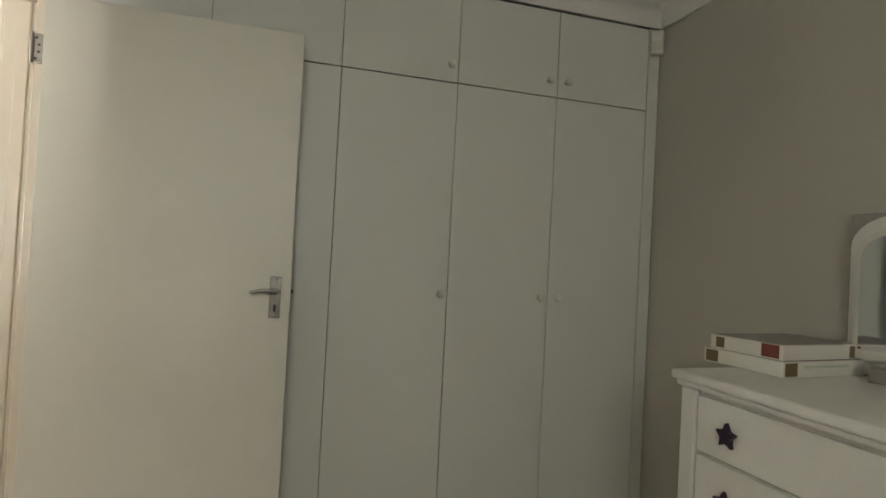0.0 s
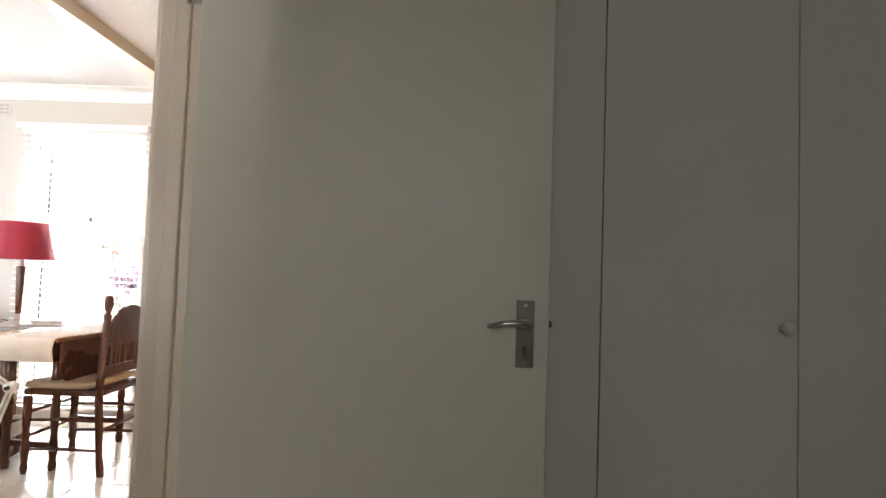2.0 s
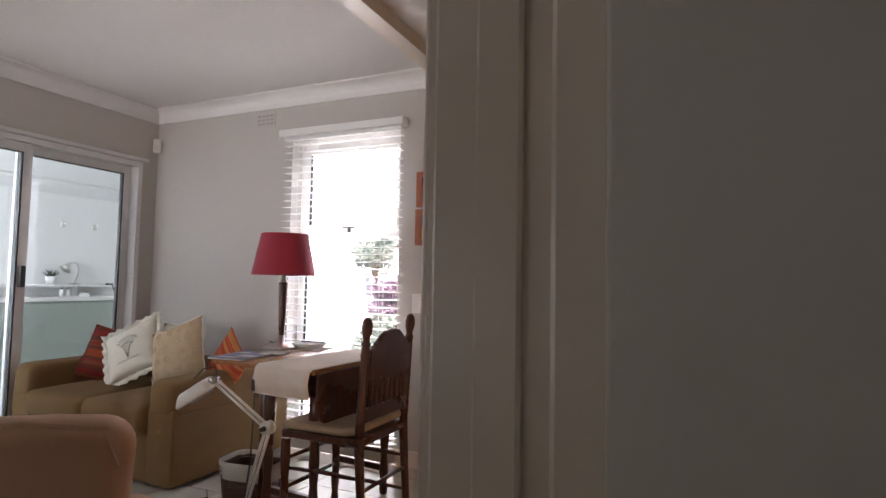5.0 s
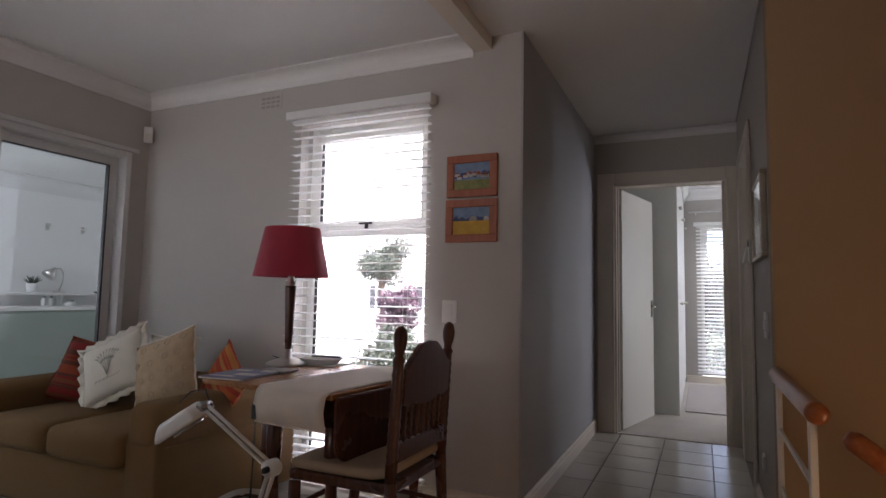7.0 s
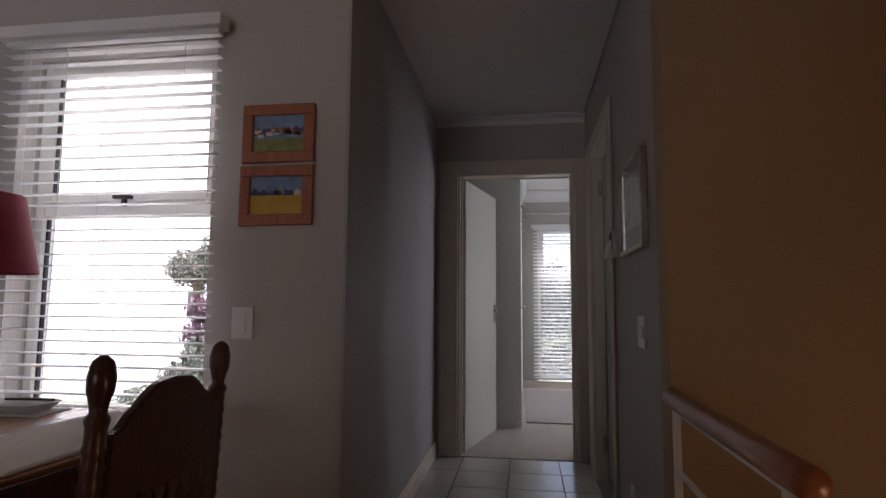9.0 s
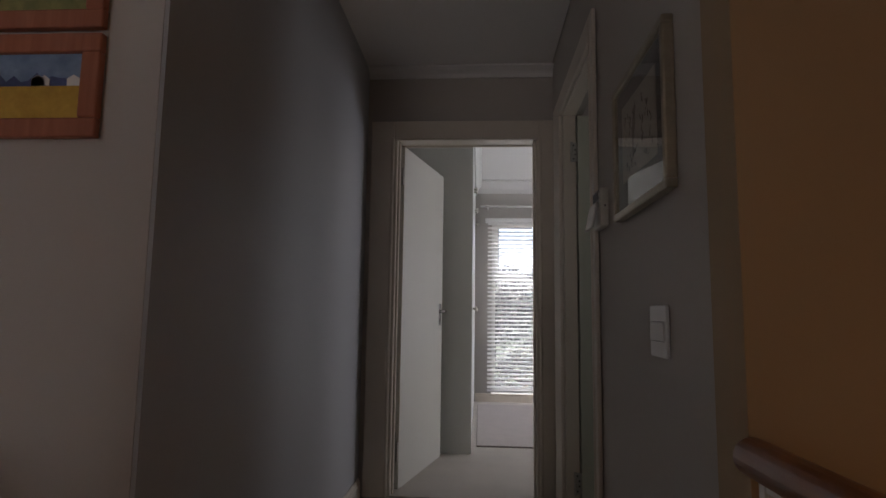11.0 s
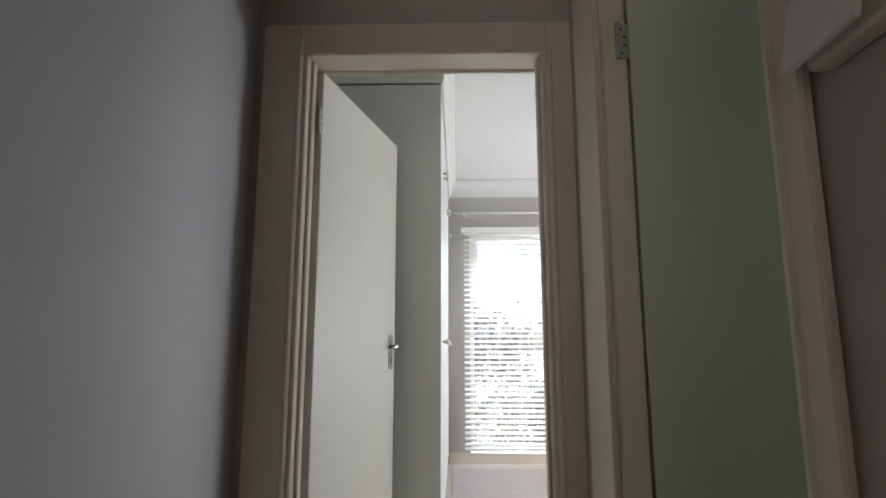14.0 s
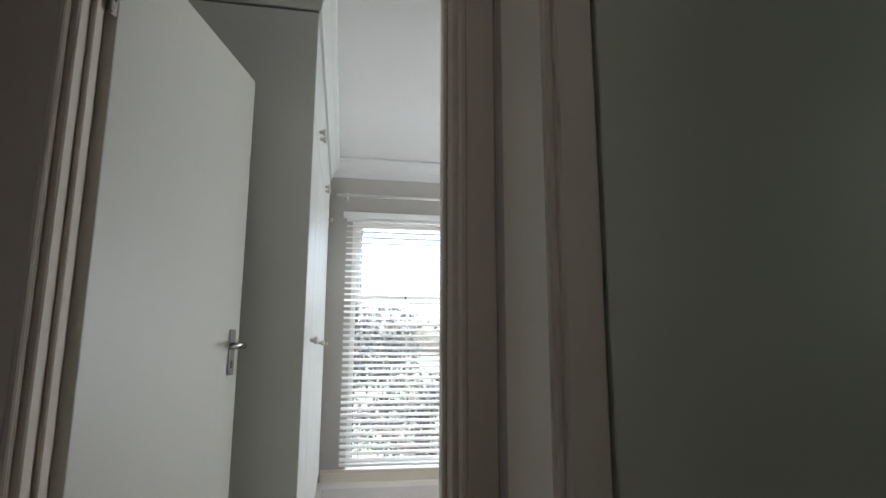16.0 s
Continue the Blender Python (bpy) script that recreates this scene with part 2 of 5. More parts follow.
M_RUG = material("cream_rug_weave", (0.60, 0.54, 0.45), 0.95, var=0.08, scale=14, fine=380, bump=0.6)
M_RUGRED = material("orange_rug_line", (0.50, 0.15, 0.06), 0.95, var=0.12, scale=14, fine=380, bump=0.6)
M_STEP = material("stair_carpet", (0.24, 0.17, 0.12), 0.95, var=0.15, scale=9, fine=350, bump=0.5)
M_GRASS = material("lawn", (0.06, 0.075, 0.045), 0.9, var=0.3, scale=2, fine=60, bump=0.4)
M_LEAF = material("green_leaves", (0.04, 0.05, 0.038), 0.6, var=0.4, scale=5, fine=60, bump=0.0, tint=(0.07, 0.088, 0.062))
M_LEAFG = material("grey_green_leaves", (0.035, 0.04, 0.04), 0.6, var=0.4, scale=5, fine=60, bump=0.0, tint=(0.06, 0.068, 0.066))
M_LEAFP = material("purple_leaves", (0.05, 0.025, 0.04), 0.6, var=0.4, scale=5, fine=60, bump=0.0, tint=(0.11, 0.06, 0.085))
M_BARK = material("bark", (0.09, 0.065, 0.045), 0.9, var=0.3, scale=14, fine=90, bump=0.6)
M_HOUSE = material("white_render", (0.85, 0.84, 0.82), 0.85, var=0.04, scale=2, fine=90, bump=0.15)
M_ROOF = material("grey_roof_tile", (0.16, 0.13, 0.12), 0.8, var=0.2, scale=6, fine=60, bump=0.3)
M_PAVE = material("pale_paving", (0.45, 0.42, 0.38), 0.9, var=0.1, scale=3, fine=60, bump=0.2)


# ---------------------------------------------------------------- mesh tools
def mesh_object(name, bm, mat, smooth=False):
    me = bpy.data.meshes.new(name)
    bmesh.ops.recalc_face_normals(bm, faces=bm.faces)
    bm.to_mesh(me)
    bm.free()
    me.materials.append(mat)
    if smooth:
        for p in me.polygons:
            p.use_smooth = True
    return new(name, me)


def part(name, bm, mat, parent, label="", smooth=False):
    ob = mesh_object(name, bm, mat, smooth)
    ob.parent = parent
    if label:
        tagged(ob, label)
    return ob


def thing(name, label, category, at=(0, 0, 0), rz=0.0, group="", kind=""):
    """The empty at a thing's base, under which its parts hang."""
    e = new(name)
    e.matrix_world = pose(*at, 0, 0, rz)
    return tagged(e, label, category, group, kind)


def box(x0, x1, y0, y1, z0, z1, bev=0.0, seg=1, bm=None):
    own = bmesh.new()
    bmesh.ops.create_cube(own, size=1)
    for v in own.verts:
        v.co = Vector((x0 + (v.co.x + .5) * (x1 - x0), y0 + (v.co.y + .5) * (y1 - y0), z0 + (v.co.z + .5) * (z1 - z0)))
    if bev:
        bmesh.ops.bevel(own, geom=own.edges[:], offset=bev, segments=seg, affect="EDGES", profile=0.5)
    return join(bm, own)


def join(bm, own):
    if bm is None:
        return own
    me = bpy.data.meshes.new("tmp")
    own.to_mesh(me)
    own.free()
    bm.from_mesh(me)
    bpy.data.meshes.remove(me)
    return bm


def lathe(profile, n=20, at=(0, 0, 0), bm=None, cap=True):
    """Turned shape from (radius, height) pairs, round z."""
    own = bmesh.new()
    rings = []
    for r, z in profile:
        rings.append([own.verts.new((at[0] + r * math.cos(2 * math.pi * i / n), at[1] + r * math.sin(2 * math.pi * i / n), at[2] + z)) for i in range(n)])
    for a, b in zip(rings, rings[1:]):
        for i in range(n):
            own.faces.new((a[i], a[(i + 1) % n], b[(i + 1) % n], b[i]))
    if cap:
        own.faces.new(rings[0][::-1])
        own.faces.new(rings[-1])
    return join(bm, own)


def tube(points, r, n=8, bm=None, radii=None):
    """Round bar along a line of points."""
    own = bmesh.new()
    pts = [Vector(p) for p in points]
    rings = []
    for i, p in enumerate(pts):
        d = (pts[min(i + 1, len(pts) - 1)] - pts[max(i - 1, 0)]).normalized()
        q = d.to_track_quat("Z", "Y")
        rad = radii[i] if radii else r
        rings.append([own.verts.new(p + q @ Vector((rad * math.cos(2 * math.pi * k / n), rad * math.sin(2 * math.pi * k / n), 0))) for k in range(n)])
    for a, b in zip(rings, rings[1:]):
        for k in range(n):
            own.faces.new((a[k], a[(k + 1) % n], b[(k + 1) % n], b[k]))
    own.faces.new(rings[0][::-1])
    own.faces.new(rings[-1])
    return join(bm, own)


def prism(outline, depth, bm=None, m=None, bev=0.0):
    """An outline in x and z, pushed back along y by depth, then moved by m."""
    own = bmesh.new()
    a = [own.verts.new((x, 0, z)) for x, z in outline]
    b = [own.verts.new((x, depth, z)) for x, z in outline]
    n = len(a)
    own.faces.new(a)
    own.faces.new(b[::-1])
    for i in range(n):
        own.faces.new((a[i], b[i], b[(i + 1) % n], a[(i + 1) % n]))
    if bev:
        bmesh.ops.recalc_face_normals(own, faces=own.faces)
        bmesh.ops.bevel(own, geom=own.edges[:], offset=bev, segments=2, affect="EDGES")
    if m is not None:
        own.transform(m)
    return join(bm, own)


def turned(bm, m):
    bm.transform(m)
    return bm


def rounded(w, d, h, r, seg=4, at=(0, 0, 0), puff=0.0, cuts=0):
    """A soft block standing on at, centred in x and y, with swollen faces."""
    bm = box(-w / 2, w / 2, -d / 2, d / 2, 0, h, r, seg)
    if cuts:
        bmesh.ops.subdivide_edges(bm, edges=[e for e in bm.edges if e.calc_length() > r * 1.5], cuts=cuts, use_grid_fill=True)
    if puff:
        for v in bm.verts:
            u, s, t = 2 * v.co.x / w, 2 * v.co.y / d, 2 * v.co.z / h - 1
            v.co.z += puff * t * max(0, 1 - u * u) * max(0, 1 - s * s)
            v.co.y += puff * 0.5 * s * max(0, 1 - u * u) * max(0, 1 - t * t)
    bm.transform(Matrix.Translation(at))
    return bm


def wall(name, axis, lo, hi, a0, a1, z0, z1, mat, openings=()):
    """A wall lying along the other axis from a0 to a1, lo..hi thick on the given axis, with openings (from, to, bottom, top) cut through."""
    bm = bmesh.new()

    def block(p, q, b, t):
        if q - p < 1e-4 or t - b < 1e-4:
            return
        if axis == "x":
            box(lo, hi, p, q, b, t, bm=bm)
        else:
            box(p, q, lo, hi, b, t, bm=bm)
    at = a0
    for p, q, b, t in sorted(openings):
        block(at, p, z0, z1)
        block(p, q, z0, b)
        block(p, q, t, z1)
        at = q
    block(at, a1, z0, z1)
    return tagged(mesh_object(name, bm, mat), kind="structure")


# ---------------------------------------------------------------- the shell
CEIL = 2.476
wall("wall_living_north", "y", 4.35, 4.57, -4.2, -1.435, 0, CEIL, M_WALL, [(-2.84, -1.97, 0.1, 2.12)])
wall("wall_hall_left", "x", -1.56, -1.425, 4.57, 6.62, 0, 2.6, M_BLUE)
wall("wall_hall_end", "y", 6.5, 6.62, -1.425, -0.33, 0, 2.6, M_HALL, [(-1.274, -0.404, 0, 2.068)])
wall("wall_hall_right", "x", -0.33, -0.225, 4.27, 6.62, 0, 2.6, M_HALL, [(5.305, 6.14, 0, 2.055)])
wall("wall_stair_north", "y", 4.15, 4.27, -0.345, 1.8, -2.7, CEIL, M_TAN)
wall("wall_stair_east", "x", 1.8, 1.92, 2.21, 6.62, -2.7, 2.6, M_TAN)
wall("wall_stair_south", "y", 2.15, 2.31, -0.38, 1.8, -2.7, CEIL, M_TAN)
wall("wall_stair_west_below", "x", -0.5, -0.36, 2.31, 4.27, -2.7, -0.16, M_TAN)
wall("wall_bedroom_door", "x", -0.43, -0.31, -2.4, 2.15, 0, CEIL, M_OLIVE, [(0.73, 1.63, 0, 2.06)])
wall("wall_bedroom_back", "y", 2.215, 2.3, 1.92, 2.4, 0, CEIL, M_OLIVE)
wall("wall_bedroom_east", "x", 2.27, 2.39, -2.4, 2.215, 0, CEIL, M_OLIVE)
wall("wall_bedroom_south", "y", -2.52, -2.4, -0.45, 2.39, 0, CEIL, M_OLIVE)
wall("wall_living_west", "x", -4.32, -4.2, -2.4, 5.72, 0, CEIL, M_WALL, [(2.35, 4.222, 0, 2.042)])
wall("wall_living_south", "y", -2.52, -2.4, -4.32, -0.45, 0, CEIL, M_WALL)
wall("wall_bedroom_two_west", "x", -1.56, -1.44, 6.62, 10.0, 0, 2.6, M_WALL)
wall("wall_bedroom_two_east", "x", 2.3, 2.42, 6.5, 10.0, 0, 2.6, M_WALL)
wall("wall_bedroom_two_south", "y", 6.5, 6.62, 1.92, 2.3, 0, 2.6, M_WALL)
wall("wall_bedroom_two_south_inner", "y", 6.5, 6.62, -0.225, 1.8, 0, 2.6, M_WALL)
wall("wall_bedroom_two_north", "y", 10.0, 10.22, -1.56, 2.42, 0, 2.6, M_WALL, [(-0.61, 0.33, 0.1, 2.13)])
wall("wall_bathroom_south", "y", 4.275, 4.37, -0.225, 1.8, 0, 2.6, M_GREEN)
wall("wall_sunroom_north", "y", 5.6, 5.72, -6.22, -4.32, 0, 2.6, M_HOUSE)
wall("wall_sunroom_south", "y", 1.88, 2.0, -6.22, -4.32, 0, 2.6, M_HOUSE)
wall("wall_sunroom_west", "x", -6.22, -6.1, 2.0, 5.6, 0, 2.6, M_HOUSE)


def slab(name, x0, x1, y0, y1, z0, z1, mat):
    return tagged(mesh_object(name, box(x0, x1, y0, y1, z0, z1), mat), kind="structure")


slab("wall_hall_left_return", -1.4349, -1.425, 4.352, 4.5699, 0.0, CEIL, M_BLUE)
slab("ceiling_living", -4.32, -0.3, -2.52, 4.35, CEIL, CEIL + 0.15, M_CEIL)
slab("ceiling_hall", -1.44, -0.34, 4.35, 6.5, CEIL, CEIL + 0.1, M_CEIL)
slab("ceiling_stair", -0.3, 1.92, 2.21, 4.27, CEIL, CEIL + 0.15, M_CEIL)
slab("ceiling_bedroom", -0.3, 2.39, -2.52, 2.21, CEIL, CEIL + 0.15, M_CEIL)
slab("ceiling_bedroom_two", -1.56, 2.42, 6.5, 10.22, 2.6, 2.75, M_CEIL)
slab("ceiling_bathroom", -0.345, 1.92, 4.28, 6.5, 2.601, 2.7, M_CEIL)
slab("ceiling_sunroom", -6.1, -4.32, 2.0, 5.6, 2.09, 2.2, M_CEIL)
slab("ceiling_beam", -1.70, -1.60, -2.4, 4.35, 2.405, CEIL - 0.001, M_TRIM)
slab("floor_living", -4.32, -0.36, -2.52, 4.35, -0.16, -0.008, M_GROUT)
slab("floor_hall", -1.435, -0.345, 4.35, 6.5, -0.16, -0.008, M_GROUT)
slab("floor_landing_edge", -0.36, -0.3, 2.31, 4.15, -0.16, 0.0, M_TRIM)
slab("floor_bedroom", -0.36, 2.39, -2.52, 2.21, -0.16, 0.0, M_CARPET)
slab("floor_bedroom_two", -1.56, 2.42, 6.5, 10.22, -0.16, 0.004, M_CARPET)
slab("floor_bathroom", -0.345, 1.92, 4.27, 6.5, -0.16, 0.0, M_GROUT)
slab("floor_sunroom", -6.22, -4.32, 1.88, 5.72, -0.16, 0.0, M_PAVE)
slab("floor_stair_foot", -0.5, 1.92, 2.21, 4.27, -2.8, -2.7, M_STEP)


def cornice(name, p, q, drop=0.1, out=0.1, z=CEIL, ends=(0, 0)):
    """Coved plaster cornice along the wall from p to q; the room lies to the left of that way."""
    a, b = Vector((*p, 0)), Vector((*q, 0))
    d = (b - a).normalized()
    side = Vector((-d.y, d.x, 0))
    prof = [(0.0, -drop), (0.012, -drop), (0.014, -drop + 0.014)]
    for i in range(7):
        t = i / 6 * math.pi / 2
        prof.append((0.014 + (out - 0.03) * (1 - math.cos(t)), -drop + 0.014 + (drop - 0.03) * math.sin(t)))
    prof += [(out - 0.014, -0.014), (out, -0.012), (out, -0.001), (0.0, -0.001)]
    bm = bmesh.new()
    ra = [bm.verts.new(a + side * u + d * (u * ends[0]) + Vector((0, 0, z + w))) for u, w in prof]
    rb = [bm.verts.new(b + side * u - d * (u * ends[1]) + Vector((0, 0, z + w))) for u, w in prof]
    n = len(prof)
    for i in range(n):
        bm.faces.new((ra[i], rb[i], rb[(i + 1) % n], ra[(i + 1) % n]))
    bm.faces.new(ra[::-1])
    bm.faces.new(rb)
    return tagged(mesh_object(name, bm, M_CEIL), kind="structure")


cornice("cornice_living_north", (-1.701, 4.349), (-4.199, 4.349), ends=(0, 1))
cornice("cornice_living_west", (-4.199, 4.349), (-4.199, -2.4), ends=(1, 0))
cornice("cornice_hall_end", (-0.331, 6.499), (-1.424, 6.499), 0.06, 0.07)
cornice("cornice_bedroom_east", (2.269, -2.4), (2.269, 1.61), 0.1, 0.1, ends=(0, 1))
cornice("cornice_cupboard", (2.269, 1.61), (-0.309, 1.61), 0.1, 0.1, ends=(1, 0))
cornice("cornice_bedroom_two_north", (2.3, 9.999), (-1.44, 9.999), 0.14, 0.14, 2.6)
cornice("cornice_sunroom", (-6.099, 5.6), (-6.099, 2.0), 0.13, 0.12, 2.09)


def skirting(name, p, q, h=0.1):
    a, b = Vector((*p, 0)), Vector((*q, 0))
    d = (b - a).normalized()
    side = Vector((-d.y, d.x, 0))
    prof = [(0, 0), (0.016, 0), (0.016, h - 0.03), (0.012, h - 0.024), (0.012, h - 0.012), (0.005, h), (0, h)]
    bm = bmesh.new()
    ra = [bm.verts.new(a + side * u + Vector((0, 0, w))) for u, w in prof]
    rb = [bm.verts.new(b + side * u + Vector((0, 0, w))) for u, w in prof]
    n = len(prof)
    for i in range(n):
        bm.faces.new((ra[i], rb[i], rb[(i + 1) % n], ra[(i + 1) % n]))
    bm.faces.new(ra[::-1])
    bm.faces.new(rb)
    return tagged(mesh_object(name, bm, M_TRIM), kind="structure")


skirting("baseboard_hall_left", (-1.424, 6.48), (-1.424, 4.334))
skirting("baseboard_living_north", (-1.434, 4.349), (-1.95, 4.349))
skirting("baseboard_living_north_far", (-2.85, 4.349), (-4.199, 4.349))
skirting("baseboard_hall_right", (-0.331, 4.28), (-0.331, 5.24))
skirting("baseboard_bedroom_east", (2.269, -2.4), (2.269, 1.60))
skirting("baseboard_bedroom_two_north", (2.3, 9.999), (-0.8, 9.999))


# ---------------------------------------------------------------- doors
def door_frame(name, axis, lo, hi, a0, a1, top, label, lip=0.075, faces=(1, 1), drop=0.012, stops=True, wide=0.0, wide_far=0.0):
    """Lining, stops and architraves of an opening from a0 to a1 in a wall that is lo..hi thick."""
    f = thing(name, label, "door frame", kind="structure")

    def b(p0, p1, q0, q1, z0, z1, bev=0.004):
        return box(p0, p1, q0, q1, z0, z1, bev) if axis == "x" else box(q0, q1, p0, p1, z0, z1, bev)
    t = 0.028
    for s, (u0, u1) in (("jamb", (a0 - 0.002, a0 + t)), ("jamb", (a1 - t, a1 + 0.002))):
        part(s, b(lo - 0.004, hi + 0.004, u0, u1, 0, top), M_TRIM, f)
    part("head", b(lo - 0.004, hi + 0.004, a0 + t, a1 - t, top - t, top + 0.002), M_TRIM, f)
    mid = (lo + hi) / 2
    for u0, u1 in ((a0 + t, a0 + t + 0.012), (a1 - t - 0.012, a1 - t)) if stops else ():
        part("stop", b(mid - 0.02, mid + 0.02, u0, u1, 0, top - t, 0.003), M_TRIM, f)
    for on, g0, g1 in ((faces[0], lo - 0.018, lo - 0.003), (faces[1], hi + 0.003, hi + 0.018)):
        if not on:
            continue
        for u0, u1 in ((a0 - lip - wide, a0 + 0.012), (a1 - 0.012, a1 + lip + wide_far)):
            part("architrave", b(g0, g1, u0, u1, 0, top + lip + 0.012 - drop), M_TRIM, f)
            e = u1 - 0.018 if u1 < (a0 + a1) / 2 else u0 + 0.002
            part("bead", b(g0 - 0.005, g1 + 0.005, e, e + 0.016, 0.001, top - 0.016), M_TRIM, f)
        part("architrave", b(g0 - 0.001, g1 + 0.001, a0 + 0.012, a1 - 0.012, top - drop, top + lip + 0.012 - drop), M_TRIM, f)
        part("bead", b(g0 - 0.005, g1 + 0.005, a0 + 0.012, a1 - 0.012, top - drop + 0.002, top - drop + 0.016), M_TRIM, f)
    return f


door_frame("door_frame_bedroom", "x", -0.43, -0.31, 0.73, 1.63, 2.06, "white-painted timber door frame in the bedroom wall", 0.06, (1, 0))
tagged(mesh_object("trim_hinge_post", box(-0.309, -0.262, 1.517, 1.612, 0, 2.06, 0.004), M_TRIM), kind="structure")
door_frame("door_frame_hall_end", "y", 6.5, 6.62, -1.274, -0.404, 2.068, "white-painted timber door frame at the hall's end", 0.104, (1, 1), 0.036, True, 0.022, -0.03)
door_frame("door_frame_bathroom", "x", -0.33, -0.272, 5.305, 6.112, 2.06, "white-painted timber door frame in the side of the hall", 0.1, (1, 0), 0.02, False, -0.05, 0.15)


def lever_handle(door, x, z, y, out):
    """Back plate, keyhole and lever on a door's face at y; out is the way it stands out."""
    def yy(a, b):
        p, q = y + out * a, y + out * b
        return (min(p, q), max(p, q))
    h = part("handle_plate", box(x - 0.021, x + 0.021, *yy(0.0, 0.006), z - 0.1, z + 0.055, 0.0025, 2), M_CHROME, door, "worn chrome handle plate")
    part("lever_rose", turned(lathe([(0.011, 0), (0.011, 0.02), (0.008, 0.045)], 14), Matrix.Translation((x, y + out * 0.005, z)) @ pose(0, 0, 0, -90 * out, 0, 0)), M_CHROME, door, "", True)
    pts = [(x + 0.005, y + out * 0.045, z), (x - 0.024, y + out * 0.05, z + 0.004), (x - 0.052, y + out * 0.05, z + 0.003), (x - 0.08, y + out * 0.044, z - 0.004), (x - 0.088, y + out * 0.04, z - 0.004)]
    part("lever", tube(pts, 0.008, 10, radii=[0.009, 0.009, 0.008, 0.007, 0.005]), M_CHROME, door, "chrome lever", True)
    part("keyhole", box(x - 0.004, x + 0.004, *yy(0.006, 0.0075), z - 0.075, z - 0.05, 0.001), M_BLACK, door)
    for dz in (-0.088, 0.043):
        part("screw", turned(lathe([(0.004, 0), (0.003, 0.0015)], 8), Matrix.Translation((x, y + out * 0.006, z + dz)) @ pose(0, 0, 0, -90 * out, 0, 0)), M_STEEL, door)


def hinge_leaf(door, x0, x1, y0, y1, z):
    part("hinge", box(x0, x1, y0, y1, z - 0.05, z + 0.05, 0.001), M_STEEL, door, "steel butt hinge")
    part("hinge_pin", lathe([(0.006, -0.052), (0.006, 0.052)], 10, (x0, y0 - 0.004, z)), M_STEEL, door)
    for dz in (-0.035, -0.012, 0.012, 0.035):
        k = 0.35 if dz * 1000 % 2 else 0.65
        part("screw", box(x0 + (x1 - x0) * k - 0.004, x0 + (x1 - x0) * k + 0.004, y0 - 0.0015, y0, z + dz - 0.004, z + dz + 0.004), M_GAP, door)


def door_leaf(name, label, at, rz, w, h, handle_z, mat, backset=0.055):
    """A flush leaf: hinge edge at the origin, leaf along +x, thickness along +y."""
    d = thing(name, label, "door", at, rz, kind="structure")
    part("leaf", box(0, w, 0, 0.04, 0.008, h, 0.003, 2), mat, d)
    lever_handle(d, w - backset, handle_z, 0.0, -1)
    lever_handle(d, w - backset, handle_z, 0.04, 1)
    part("latch", box(w - 0.001, w + 0.002, 0.012, 0.028, handle_z - 0.06, handle_z + 0.05), M_STEEL, d)
    part("latch_bolt", box(w + 0.001, w + 0.01, 0.014, 0.026, handle_z - 0.008, handle_z + 0.008, 0.002), M_GAP, d)
    for z in (0.22, h - 0.19):
        hinge_leaf(d, -0.03, 0.0, 0.002, 0.008, z)
    return d


door_leaf("door_1", "flush white-painted bedroom door standing wide open", (-0.268, 1.474, 0), 0.0, 0.85, 2.028, 1.05, M_DOOR)
door_leaf("door_2", "flush white door standing open into the far bedroom", (-1.215, 6.605, 0), 76.5, 0.81, 2.03, 1.03, M_DOOR, 0.062)
door_leaf("door_3", "flush pale door standing open into the side room", (-0.263, 6.08, 0), 1.0, 0.74, 2.03, 1.04, M_GDOOR)


# ---------------------------------------------------------------- cupboards
def knob(parent, x, y, z, way):
    """Round turned knob; way is the direction that it stands out in."""
    q = Vector(way).to_track_quat("Z", "Y").to_matrix().to_4x4()
    bm = lathe([(0.009, 0), (0.008, 0.012), (0.015, 0.018), (0.018, 0.026), (0.014, 0.033), (0.004, 0.035)], 14)
    return part("knob", turned(bm, Matrix.Translation((x, y, z)) @ q), M_KNOB, parent, "cream plastic knob", True)


def cupboard_row():
    y0 = 1.615
    c = thing("fitted_wardrobe", "white fitted wardrobe with flush doors and top boxes", "wardrobe")
    part("carcass", box(-0.305, 2.265, y0 + 0.02, 2.205, 0.0, 2.372), M_WARD, c)
    part("side_filler", box(2.206, 2.266, y0 - 0.001, y0 + 0.019, 0.0, 2.372, 0.001), M_WARD, c)
    edges = [-0.267, 0.236, 0.739, 1.242, 1.722, 2.203]
    sides = [1, -1, 1, 1, -1]
    for i, (a, b) in enumerate(zip(edges, edges[1:])):
        for z0, z1, kz in ((0.07, 1.970, 1.053), (1.975, 2.37, 2.045)):
            door = part("cupboard_door", box(a + 0.0015, b - 0.0015, y0, y0 + 0.018, z0, z1, 0.001), M_WARD, c)
            if i == 2:
                kx = b - 0.038
            elif i == 3:
                kx = b - 0.045
            elif i == 4:
                kx = a + 0.045
            else:
                kx = b - 0.045 if sides[i] > 0 else a + 0.045
            knob(door, kx, y0, kz, (0, -1, 0))
    part("joint_shadow", box(-0.30, 2.2, y0 + 0.016, y0 + 0.0195, 0.06, 2.37), M_GAP, c)
    part("plinth", box(-0.30, 2.265, y0 + 0.012, y0 + 0.0155, 0.0, 0.068), M_WARD, c)
    return c


cupboard_row()


